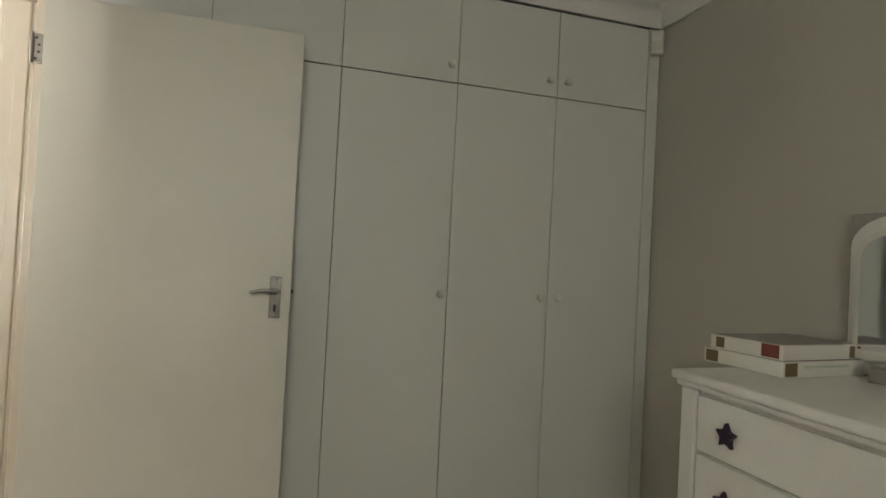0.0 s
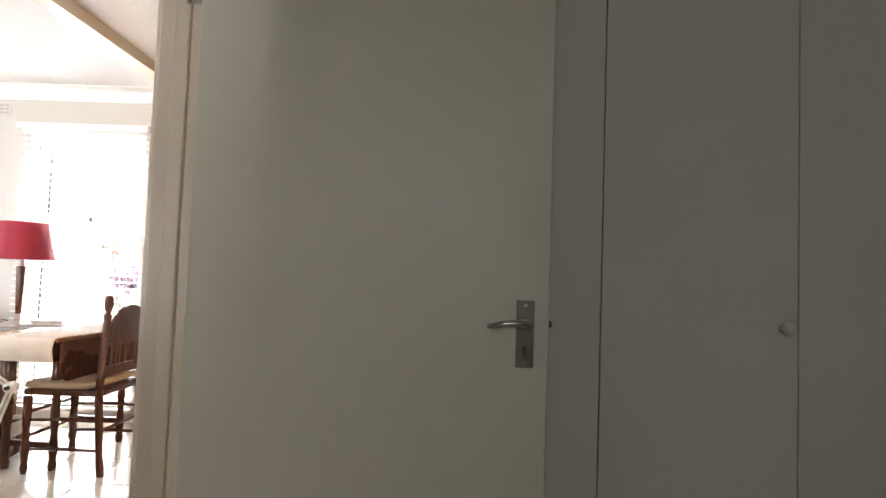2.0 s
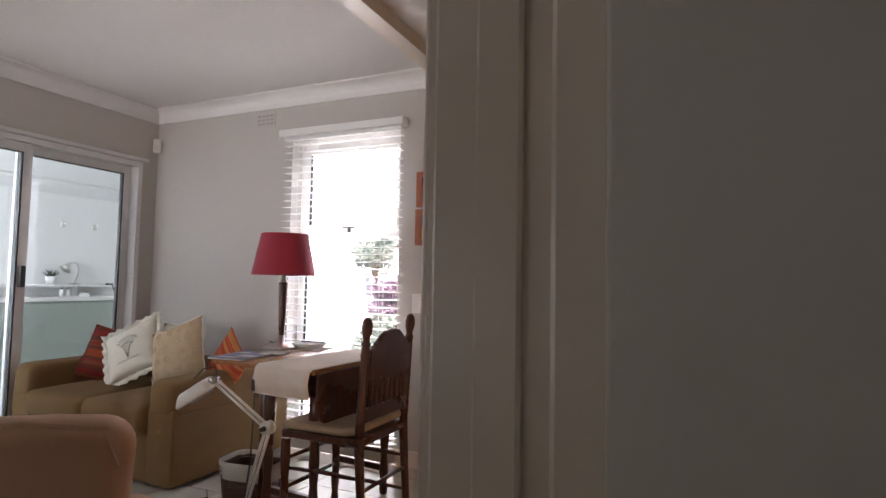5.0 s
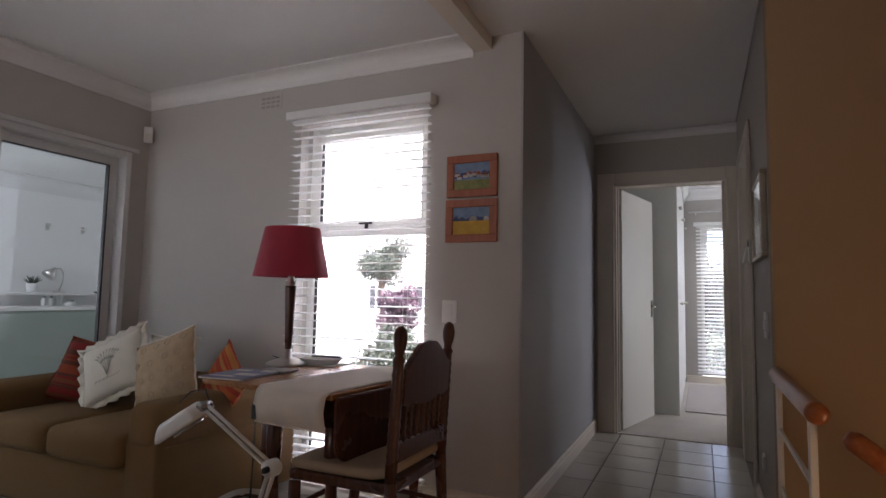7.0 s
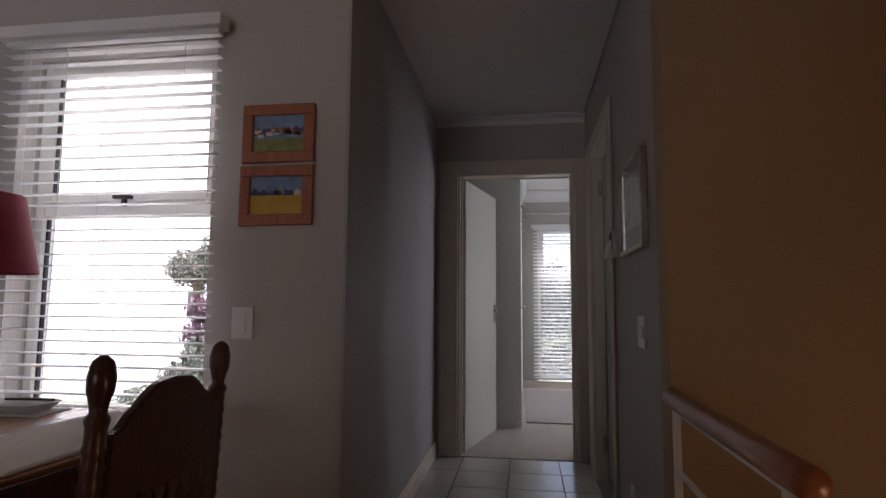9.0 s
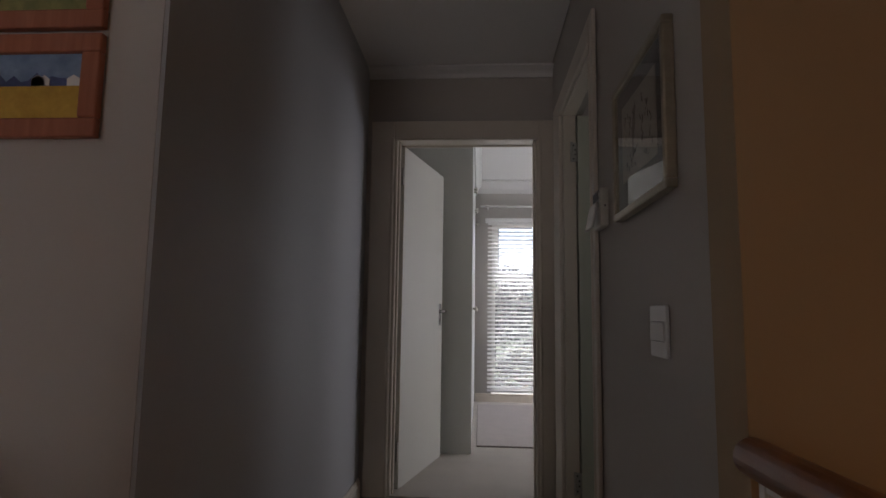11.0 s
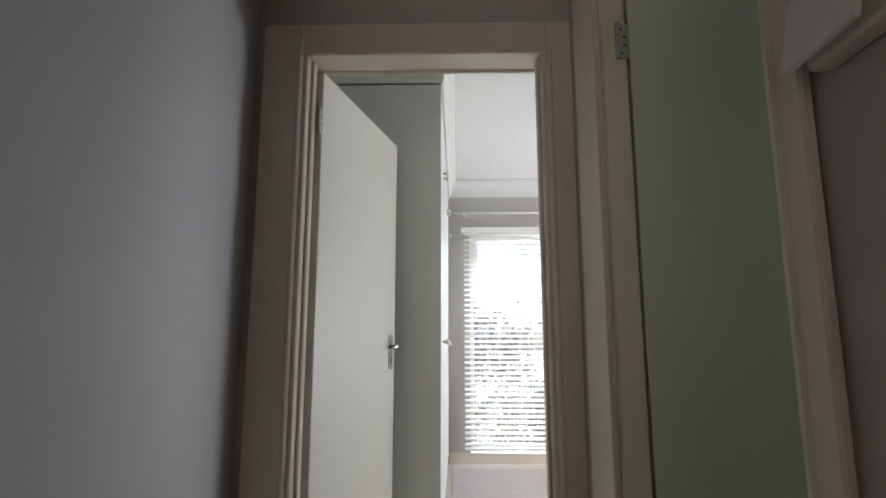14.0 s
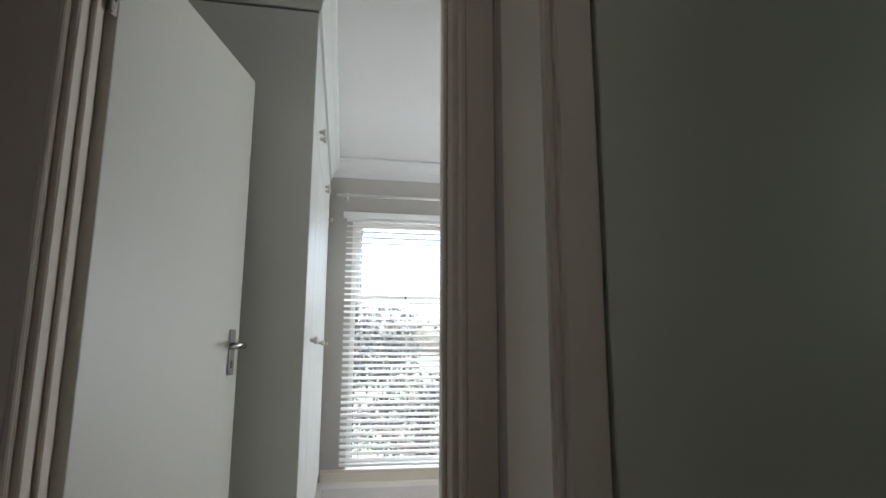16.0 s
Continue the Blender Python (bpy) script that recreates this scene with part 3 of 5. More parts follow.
def cupboard_two():
    """Wardrobe along the far bedroom's side wall: plain end panel towards the door, doors towards the room."""
    c = thing("fitted_wardrobe", "white fitted wardrobe with plain end panel in far bedroom", "wardrobe")
    part("carcass", box(-1.435, -0.83, 7.52, 9.93, 0.0, 2.42), M_WARD, c)
    part("end_panel", box(-1.435, -0.808, 7.50, 7.519, 0.0, 2.415, 0.002), M_WARD, c)
    ys = [7.515, 8.0, 8.48, 8.96, 9.44, 9.92]
    for i, (a, b) in enumerate(zip(ys, ys[1:])):
        for z0, z1, kz in ((0.09, 1.97, 1.06), (1.98, 2.40, 2.06)):
            d = part("cupboard_door", box(-0.826, -0.808, a + 0.004, b - 0.003, z0, z1, 0.0015), M_WARD, c)
            knob(d, -0.808, (b - 0.05) if i % 2 == 0 else (a + 0.05), kz, (1, 0, 0))
    part("plinth", box(-0.829, -0.818, 7.52, 9.92, 0.004, 0.085), M_WARD, c)
    # moulded top, stepping out towards the ceiling
    prof = [(0.0, 0.0), (0.012, 0.0), (0.014, 0.02), (0.02, 0.05), (0.04, 0.085), (0.065, 0.11), (0.07, 0.14), (0.07, 0.178)]
    bm = bmesh.new()
    rows = []
    for u, z in prof:
        rows.append([bm.verts.new(p) for p in ((-1.435, 7.50 - u, 2.42 + z), (-0.808 + u, 7.50 - u, 2.42 + z), (-0.808 + u, 9.95, 2.42 + z))])
    for a, b in zip(rows, rows[1:]):
        for i in range(2):
            bm.faces.new((a[i], a[i + 1], b[i + 1], b[i]))
    part("cornice_moulding", bm, M_WARD, c)
    return c


cupboard_two()


# ---------------------------------------------------------------- windows and blinds
def window(name, x0, x1, y0, y1, z0, z1, transom, label):
    w = thing(name, label, "window", kind="structure")
    y = (y0 + y1) / 2 + 0.03
    f = 0.045
    for a, b in ((x0 + 0.001, x0 + f), (x1 - f, x1 - 0.001)):
        part("window_frame", box(a, b, y - 0.03, y + 0.03, z0 + 0.001, z1 - 0.001, 0.004), M_WHITE, w)
    for a, b in ((z0 + 0.001, z0 + f), (z1 - f, z1 - 0.001), (transom - 0.03, transom + 0.03)):
        part("window_frame", box(x0 + f, x1 - f, y - 0.028, y + 0.028, a, b, 0.004), M_WHITE, w)
    s = 0.035
    for z_a, z_b in ((z0 + f, transom - 0.03), (transom + 0.03, z1 - f)):
        part("pane", box(x0 + f, x1 - f, y - 0.003, y + 0.003, z_a, z_b), M_GLASS, w).visible_shadow = False
    for g in (x0 + f, x1 - f - 0.008):
        part("seal", box(g, g + 0.008, y - 0.012, y + 0.008, z0 + f, transom - 0.03), M_BLACK, w)
        part("seal", box(g, g + 0.008, y - 0.0055, y + 0.008, transom + 0.03, z1 - f), M_BLACK, w)
    za, zb = transom + 0.03, z1 - f
    for g in (x0 + f + s, x1 - f - s - 0.007):
        part("seal", box(g, g + 0.007, y - 0.03, y - 0.0057, za + s, zb - s), M_BLACK, w)
    for a, b, c, d in ((x0 + f, x0 + f + s, za, zb), (x1 - f - s, x1 - f, za, zb), (x0 + f + s, x1 - f - s, za, za + s), (x0 + f + s, x1 - f - s, zb - s, zb)):
        part("sash", box(a, b, y - 0.036, y - 0.006, c, d, 0.003), M_WHITE, w)
    xm = (x0 + x1) / 2
    part("window_catch", box(xm - 0.05, xm + 0.03, y - 0.065, y - 0.037, za + 0.006, za + 0.02, 0.003), M_BLACK, w, "dark metal window catch")
    part("catch_arm", box(xm - 0.012, xm + 0.004, y - 0.06, y - 0.037, za - 0.025, za + 0.006, 0.003), M_BLACK, w)
    part("window_sill", box(x0 - 0.02, x1 + 0.02, y0 - 0.02, y1, z0 - 0.028, z0 - 0.001, 0.004), M_TRIM, w)
    return w


window("window_1", -2.84, -1.97, 4.35, 4.57, 0.1, 2.12, 1.47, "tall white-framed window with a top-hung sash")
window("window_2", -0.61, 0.33, 10.0, 10.22, 0.1, 2.13, 1.44, "tall white-framed bedroom window with a top-hung sash")


def blind(name, x0, x1, y, z0, z1, pitch, label, tilt=12):
    """Venetian blind with a pelmet, slats, ladder cords and a bottom rail."""
    b = thing(name, label, "blind", (0, y, 0))
    part("pelmet", box(x0 - 0.03, x1 + 0.02, -0.045, 0.028, z1 + 0.045, z1 + 0.095, 0.003), M_SLAT, b, "white pelmet board")
    part("headrail", box(x0, x1, -0.018, 0.02, z1 + 0.022, z1 + 0.0445, 0.003), M_SLAT, b)
    own = bmesh.new()
    n = 5
    ring = []
    for s in (1, -1):
        for i in range(n):
            u = (i / (n - 1) - 0.5) * s
            ring.append((u * 0.046, 0.0035 * (1 - 4 * u * u) + 0.0011 * s))
    ra = [own.verts.new((x0, p, q)) for p, q in ring]
    rb = [own.verts.new((x1, p, q)) for p, q in ring]
    for i in range(len(ring)):
        own.faces.new((ra[i], rb[i], rb[(i + 1) % len(ring)], ra[(i + 1) % len(ring)]))
    own.faces.new(ra[::-1])
    own.faces.new(rb)
    own.transform(pose(0, 0, 0, tilt, 0, 0))
    first = part("slat", own, M_SLAT, b)
    k = 0
    z = z0 + 0.05
    while z < z1 + 0.015:
        s = first if k == 0 else first.copy()
        if k:
            scene.collection.objects.link(s)
        s.location = (0, 0, z)
        s.rotation_euler = (radians(random.uniform(-1.5, 1.5)), radians(random.uniform(-0.08, 0.08)), 0)
        z += pitch
        k += 1
    part("bottom_rail", box(x0, x1, -0.024, 0.024, z0, z0 + 0.018, 0.003), M_SLAT, b)
    for fx in (0.14, 0.5, 0.86):
        x = x0 + (x1 - x0) * fx
        for dy in (-0.025, 0.025):
            part("ladder_cord", tube([(x, dy, z0 + 0.01), (x, dy, z1)], 0.0012, 4), M_SLAT, b)
    part("tilt_cord", tube([(x0 + 0.3, -0.034, 0.95), (x0 + 0.3, -0.03, z1)], 0.0018, 5), M_SLAT, b)
    return b


blind("venetian_blind", -2.86, -1.93, 4.30, 0.12, 2.09, 0.0475, "white venetian blind with open slats at the living room window", 3)
blind("venetian_blind", -0.66, 0.36, 9.945, 0.13, 2.05, 0.0475, "white venetian blind with open slats at the bedroom window", 26)

rod = thing("curtain_rod", "slim white curtain rod above the bedroom blind", "curtain rod", (0, 9.93, 2.29))
part("rod", turned(lathe([(0.012, -0.75), (0.012, 0.72)], 12), pose(0, 0, 0, 0, 90, 0)), M_WHITE, rod, "", True)
for bx in (-0.66, 0.5):
    part("bracket", box(bx - 0.008, bx + 0.008, -0.005, 0.065, -0.03, 0.02, 0.003), M_WHITE, rod)
# ---------------------------------------------------------------- sliding door to the sunroom
def sliding_door():
    d = thing("sliding_door", "silver aluminium sliding glass door, closed", "sliding door", (-4.26, 0, 0), kind="structure")
    y0, y1, top = 2.352, 4.22, 2.04
    for a, b in ((y0, y0 + 0.04), (y1 - 0.04, y1)):
        part("outer_frame", box(-0.05, 0.066, a, b, 0, top, 0.003), M_ALU, d)
    part("outer_frame", box(-0.05, 0.066, y0 + 0.04, y1 - 0.04, top - 0.04, top, 0.003), M_ALU, d)
    part("track", box(-0.05, 0.066, y0 + 0.04, y1 - 0.04, 0.0, 0.025, 0.003), M_ALU, d)
    part("head_trim", box(0.061, 0.085, y0 - 0.03, y1 + 0.04, top + 0.002, top + 0.03, 0.003), M_ALU, d)
    for x, a, b in ((-0.025, 3.36, y1 - 0.045), (0.025, y0 + 0.045, 3.43)):
        p = part("sliding_panel", box(x - 0.015, x + 0.015, a, a + 0.06, 0.026, top - 0.041, 0.004), M_ALU, d)
        for c, e, z0, z1 in ((b - 0.06, b, 0.026, top - 0.041), (a + 0.06, b - 0.06, 0.026, 0.09), (a + 0.06, b - 0.06, top - 0.1, top - 0.041)):
            part("rail", box(x - 0.014, x + 0.014, c, e, z0, z1, 0.003), M_ALU, p)
        for c in (a + 0.06, b - 0.07):
            part("gasket", box(x - 0.016, x + 0.016, c, c + 0.01, 0.09, top - 0.1), M_BLACK, p)
        part("gasket", box(x - 0.0155, x + 0.0155, a + 0.07, b - 0.07, top - 0.106, top - 0.1), M_BLACK, p)
        part("glass", box(x - 0.003, x + 0.003, a + 0.06, b - 0.06, 0.09, top - 0.1), M_GLASS, p)
    part("pull_handle", box(0.04, 0.075, 3.375, 3.41, 1.06, 1.2, 0.008, 2), M_BLACK, d, "black pull handle")


sliding_door()


def sunroom_things():
    c = thing("side_cabinet", "low pale green cabinet with a white top", "cabinet", (-5.9, 4.45, 0))
    part("body", box(-0.195, 0.2, -1.1, 1.1, 0.0, 0.90, 0.004), M_CAB, c)
    part("worktop", box(-0.195, 0.22, -1.11, 1.11, 0.901, 0.935, 0.005), M_WHITE, c)
    part("front_panel", box(0.2, 0.212, -1.095, 1.095, 0.06, 0.885, 0.004), M_CAB, c)
    s = thing("wall_shelf", "thin white shelf on small brackets", "shelf", (-6.0, 4.55, 1.03))
    part("board", box(-0.098, 0.08, -0.6, 0.74, 0, 0.022, 0.003), M_WHITE, s)
    for y in (-0.45, 0.4):
        part("bracket", box(-0.098, -0.02, y - 0.01, y + 0.01, -0.094, 0, 0.002), M_ALU, s)
    lamp = thing("desk_lamp", "small silver gooseneck desk lamp on the shelf", "lamp", (-6.0, 4.90, 1.052))
    part("base", lathe([(0.055, 0), (0.055, 0.01), (0.02, 0.018)], 18), M_STEEL, lamp, "", True)
    pts = [(0, 0, 0.015), (0, 0.03, 0.11), (0, 0.03, 0.18), (0, 0.0, 0.225), (0, -0.05, 0.215)]
    part("neck", tube(pts, 0.006, 8), M_STEEL, lamp, "", True)
    part("shade", turned(lathe([(0.06, -0.07), (0.045, -0.03), (0.02, 0.0), (0.015, 0.025)], 18), Matrix.Translation((0, -0.06, 0.205)) @ pose(0, 0, 0, -40, 0, 0)), M_STEEL, lamp, "", True)
    pot = thing("plant_pot", "small green plant in a white pot", "plant", (-6.0, 4.66, 1.052))
    part("pot", lathe([(0.032, 0), (0.045, 0.08), (0.042, 0.08), (0.036, 0.07)], 16), M_WHITE, pot, "", True)
    bm = bmesh.new()
    for k in range(26):
        a = random.uniform(0, 6.28)
        q = Matrix.Translation((0, 0, 0.07)) @ pose(0, 0, 0, random.uniform(20, 65), 0, math.degrees(a))
        bmesh.ops.create_cone(bm, segments=4, radius1=0.006, radius2=0.001, depth=0.09, cap_ends=True, matrix=q @ Matrix.Translation((0, 0, 0.045)))
    part("leaves", bm, M_LEAF, pot)
    for k, (y, h, r0) in enumerate(((4.69, 0.09, 0.02), (4.75, 0.09, 0.02), (4.92, 0.05, 0.05))):
        b = thing("bottle", "small white bottle on the cabinet top", "bottle", (-5.86, y, 0.935), group="bottles on the cabinet")
        part("body", lathe([(r0, 0), (r0, h * 0.6), (r0 * 0.5, h * 0.75), (r0 * 0.5, h * 0.8)], 14), M_WHITE, b, "", True)
        part("cap", lathe([(r0 * 0.6, h * 0.8), (r0 * 0.6, h)], 12), M_GAP, b)
    cl = thing("clamp", "black metal clamp on the shelf edge", "clamp", (-5.93, 5.22, 1.052))
    part("jaw", box(-0.015, 0.015, -0.03, 0.04, 0.0, 0.018, 0.004), M_BLACK, cl)
    part("screw", tube([(0.005, 0.035, 0.0), (0.03, 0.05, -0.08)], 0.007, 8), M_BLACK, cl)
    for y in (4.81, 5.14):
        h = thing("wall_hook", "small grey hook on the white wall", "hook", (-6.1, y, 1.66), group="hooks on the wall")
        part("plate", box(0, 0.008, -0.02, 0.02, -0.03, 0.03, 0.003), M_STEEL, h)
        part("prong", tube([(0.008, 0, 0.01), (0.05, 0, 0.0), (0.055, 0, 0.03)], 0.006, 6), M_STEEL, h)


sunroom_things()


# ---------------------------------------------------------------- sofa and cushions
def sofa():
    s = thing("sofa", "olive tan upholstered two-seat sofa with rounded arms", "sofa", (-3.47, 3.83, 0))
    w, d = 1.42, 0.94
    part("base", rounded(w - 0.06, d - 0.03, 0.27, 0.03, 3, (0, 0.0, 0.02)), M_SOFA, s, "", True)
    for x in (-w / 2 + 0.1, w / 2 - 0.1):
        part("arm_panel", box(x - 0.098, x + 0.098, -d / 2 + 0.006, d / 2 - 0.004, 0.026, 0.43, 0.012, 3), M_SOFA, s, "", True)
        roll = rounded(0.212, d, 0.21, 0.055, 5, (0, 0, 0), 0.0, 0)
        for v in roll.verts:
            if v.co.z > 0.1:
                v.co.z -= 0.008 * max(0.0, -v.co.y / (d / 2)) - 0.012 * math.cos(v.co.x / 0.212 * math.pi)
        roll.transform(Matrix.Translation((x, 0, 0.375)))
        part("arm_roll", roll, M_SOFA, s, "rolled arm top", True)
        for sx in (-1, 1):
            part("arm_piping", tube([(x + sx * 0.104, -d / 2 + 0.05, 0.398), (x + sx * 0.106, 0.0, 0.396), (x + sx * 0.104, d / 2 - 0.05, 0.398)], 0.004, 6), M_SOFA, s)
    part("back", rounded(w - 0.1, 0.2, 0.56, 0.07, 5, (0, d / 2 - 0.1, 0.03)), M_SOFA, s, "", True)
    for k, x in enumerate((-0.257, 0.257)):
        part("seat_cushion", rounded(0.512, 0.72, 0.15, 0.045, 4, (x, -0.15, 0.29), 0.02, 6), M_SOFA, s, "", True)
    for x in (-w / 2 + 0.1, w / 2 - 0.1):
        for y in (-d / 2 + 0.08, d / 2 - 0.08):
            part("foot", lathe([(0.025, 0), (0.03, 0.025)], 12, (x, y, 0)), M_DARK, s)


sofa()


def cushion(label, mat, at, tilt, turn, roll, size=0.42, thick=0.15, edge=None, sprig=False, fringe=False, motif=False):
    """A scatter cushion: swollen square with pinched corners."""
    c = thing("scatter_cushion", label, "cushion", group="cushions on the sofa")
    n = 14
    bm = bmesh.new()
    grid = []
    for side in (1, -1):
        rows = []
        for i in range(n + 1):
            row = []
            for j in range(n + 1):
                u, v = 2 * i / n - 1, 2 * j / n - 1
                bulge = (max(0, 1 - abs(u) ** 2.6) * max(0, 1 - abs(v) ** 2.6)) ** 0.55
                wob = 0.006 * noise.noise(Vector((u * 2.1, v * 2.1, at[0] * 5 + side)))
                x = u * size / 2 * (1 - 0.06 * (1 - v * v))
                z = v * size / 2 * (1 - 0.06 * (1 - u * u))
                row.append(bm.verts.new((x, -side * (thick / 2 * bulge + wob * bulge), z + size / 2)))
            rows.append(row)
        grid.append(rows)
    for rows in grid:
        for i in range(n):
            for j in range(n):
                bm.faces.new((rows[i][j], rows[i + 1][j], rows[i + 1][j + 1], rows[i][j + 1]))
    bmesh.ops.remove_doubles(bm, verts=bm.verts, dist=0.0005)
    part("cover", bm, mat, c, "", True)
    h = size / 2
    ring = []
    for k in range(48):
        t = k / 48 * 4
        sd, f = int(t), t - int(t)
        q = [(-h + size * f, 0), (h, size * f), (h - size * f, size), (-h, size - size * f)][sd]
        u, v = q[0] / h, q[1] / h - 1
        ring.append((q[0] * (1 - 0.06 * (1 - v * v)), 0.003 * math.sin(k * 2.4), (q[1] - h) * (1 - 0.06 * (1 - u * u)) + h))
    if fringe:
        fr = bmesh.new()
        rows = [[], [], []]
        m = 144
        for k in range(m):
            i, f = divmod(k * 48 / m, 1)
            p, q = Vector(ring[int(i)]), Vector(ring[(int(i) + 1) % 48])
            p = p.lerp(q, f)
            o = Vector((p.x, 0, p.z - h)).normalized()
            for j, reach in enumerate((-0.012, 0.016, 0.036)):
                rows[j].append(fr.verts.new(p + o * reach + Vector((0, (0.002, 0.006, 0.010)[j] * math.sin(k * 1.15), 0))))
        for a, b in zip(rows, rows[1:]):
            for k in range(m):
                fr.faces.new((a[k], a[(k + 1) % m], b[(k + 1) % m], b[k]))
        frill = part("frill", fr, mat, c, "ruffled edge", True)
        thick_mod = frill.modifiers.new("thick", "SOLIDIFY")
        thick_mod.thickness = 0.004
    else:
        part("piping", tube(ring + ring[:1], 0.005, 6), edge or mat, c)
    if sprig:
        sp = bmesh.new()
        for k in range(9):
            a = -1.0 + 2.0 * k / 8
            tube([(0.0, -thick / 2 - 0.004, h - 0.08), (math.sin(a) * 0.03, -thick / 2 - 0.006, h), (math.sin(a) * 0.075, -thick / 2 - 0.001, h + 0.02 + 0.06 * math.cos(a))], 0.0012, 4, sp)
            bmesh.ops.create_uvsphere(sp, u_segments=6, v_segments=4, radius=0.011, matrix=Matrix.Translation((math.sin(a) * 0.075, -thick / 2 + 0.004, h + 0.02 + 0.06 * math.cos(a))) @ pose(0, 0, 0, 0, math.degrees(a), 0) @ Matrix.Diagonal((0.4, 0.25, 1.2, 1)))
            bmesh.ops.create_uvsphere(sp, u_segments=6, v_segments=4, radius=0.009, matrix=Matrix.Translation((math.sin(a) * 0.045, -thick / 2 - 0.001, h + 0.0 + 0.035 * math.cos(a))) @ pose(0, 0, 0, 0, math.degrees(a) + 30, 0) @ Matrix.Diagonal((0.4, 0.25, 1.2, 1)))
        for k in range(7):
            tube([(-0.075 + 0.022 * k, -thick / 2 + 0.002, h - 0.095), (-0.06 + 0.022 * k, -thick / 2 + 0.0, h - 0.085)], 0.002, 4, sp)
        part("embroidery", sp, M_SPRIG, c, "grey-green embroidered sprig")
    if motif:
        mo = bmesh.new()
        rng = random.Random(21)
        for i in range(4):
            for j in range(4):
                u, v = -0.66 + i * 0.44 + (j % 2) * 0.12 + rng.uniform(-0.05, 0.05), -0.66 + j * 0.44 + rng.uniform(-0.05, 0.05)
                loop = []
                for k in range(9):
                    uu, vv = u + 0.085 * math.cos(k * math.pi / 4), v + 0.085 * math.sin(k * math.pi / 4)
                    bulge = (max(0, 1 - abs(uu) ** 2.6) * max(0, 1 - abs(vv) ** 2.6)) ** 0.55
                    loop.append((uu * h, -thick / 2 * bulge - 0.002, vv * h + h))
                tube(loop, 0.0022, 4, mo)
        tagged(part("printed_motif", mo, M_CUSHPAD, c, "tan printed rings"), kind="stuff")
    c.matrix_world = pose(*at, 0, 0, turn) @ pose(0, 0, 0, -tilt, 0, 0) @ pose(0, 0, 0, 0, roll, 0)
    return c


cushion("rust and red striped woven cushion on the sofa", M_RUST, (-3.84, 3.70, 0.445), 22, 34, 14, 0.36, 0.13)
cushion("white cushion with embroidered sprig and frilled edge", M_CREAM, (-3.485, 3.69, 0.52), 27, 10, -30, 0.37, 0.11, None, True, True)
cushion("beige floral printed cushion on the sofa", M_PATTERN, (-3.115, 3.70, 0.50), 19, 4, -22, 0.39, 0.13, M_CREAM, False, False, True)
cushion("orange striped cushion tucked in the sofa corner", M_ORANGE, (-3.0, 3.85, 0.43), 15, -20, 30, 0.37, 0.12)
cushion("plain white cushion at the back of the sofa", M_CREAM, (-3.36, 3.87, 0.45), 12, 0, 0, 0.39, 0.09)


def armchair():
    a = thing("armchair", "dusty pink upholstered armchair seen from behind", "armchair", (-1.60, 1.81, 0.012), 50)
    # forward is +y; the back leans out a little at the top and bows gently
    bk = rounded(0.70, 0.13, 0.815, 0.05, 5, (0, 0, 0), 0.0, 0)
    bmesh.ops.subdivide_edges(bk, edges=[e for e in bk.edges if e.calc_length() > 0.3], cuts=7, use_grid_fill=True)
    for v in bk.verts:
        t = v.co.z / 0.79
        v.co.x *= 0.88 + 0.12 * t
        v.co.y += -0.075 * t * t + 0.22 * (v.co.x / 0.35) ** 2 * 0.25
        v.co.z -= (0.035 * (v.co.x / 0.35) ** 2 + 0.05 * max(0.0, 0.25 - v.co.x)) * t
    bk.transform(Matrix.Translation((0, -0.30, 0.10)))
    part("back", bk, M_ARMCH, a, "", True)
    for x in (-0.32, 0.32):
        arm = rounded(0.13, 0.60, 0.46, 0.055, 5, (x, 0.04, 0.10))
        for v in arm.verts:
            v.co.z -= 0.06 * max(0, v.co.y - 0.05) * (v.co.z > 0.3)
        part("arm", arm, M_ARMCH, a, "", True)
    part("seat", rounded(0.50, 0.60, 0.26, 0.04, 4, (0, 0.06, 0.10)), M_ARMCH, a, "", True)
    part("seat_cushion", rounded(0.50, 0.58, 0.13, 0.05, 4, (0, 0.09, 0.36), 0.02, 5), M_ARMCH, a, "", True)
    part("piping", tube([(-0.33, -0.385, 0.79), (-0.31, -0.413, 0.856), (-0.2, -0.435, 0.884), (0.0, -0.445, 0.904), (0.2, -0.435, 0.906), (0.31, -0.413, 0.884), (0.33, -0.385, 0.82)], 0.005, 6), M_ARMCH, a)
    for x in (-0.28, 0.28):
        for y in (-0.24, 0.28):
            part("leg", lathe([(0.016, 0), (0.024, 0.105)], 12, (x, y, 0)), M_DARK, a)


armchair()


# ---------------------------------------------------------------- table and what stands on it
TZ = 0.74


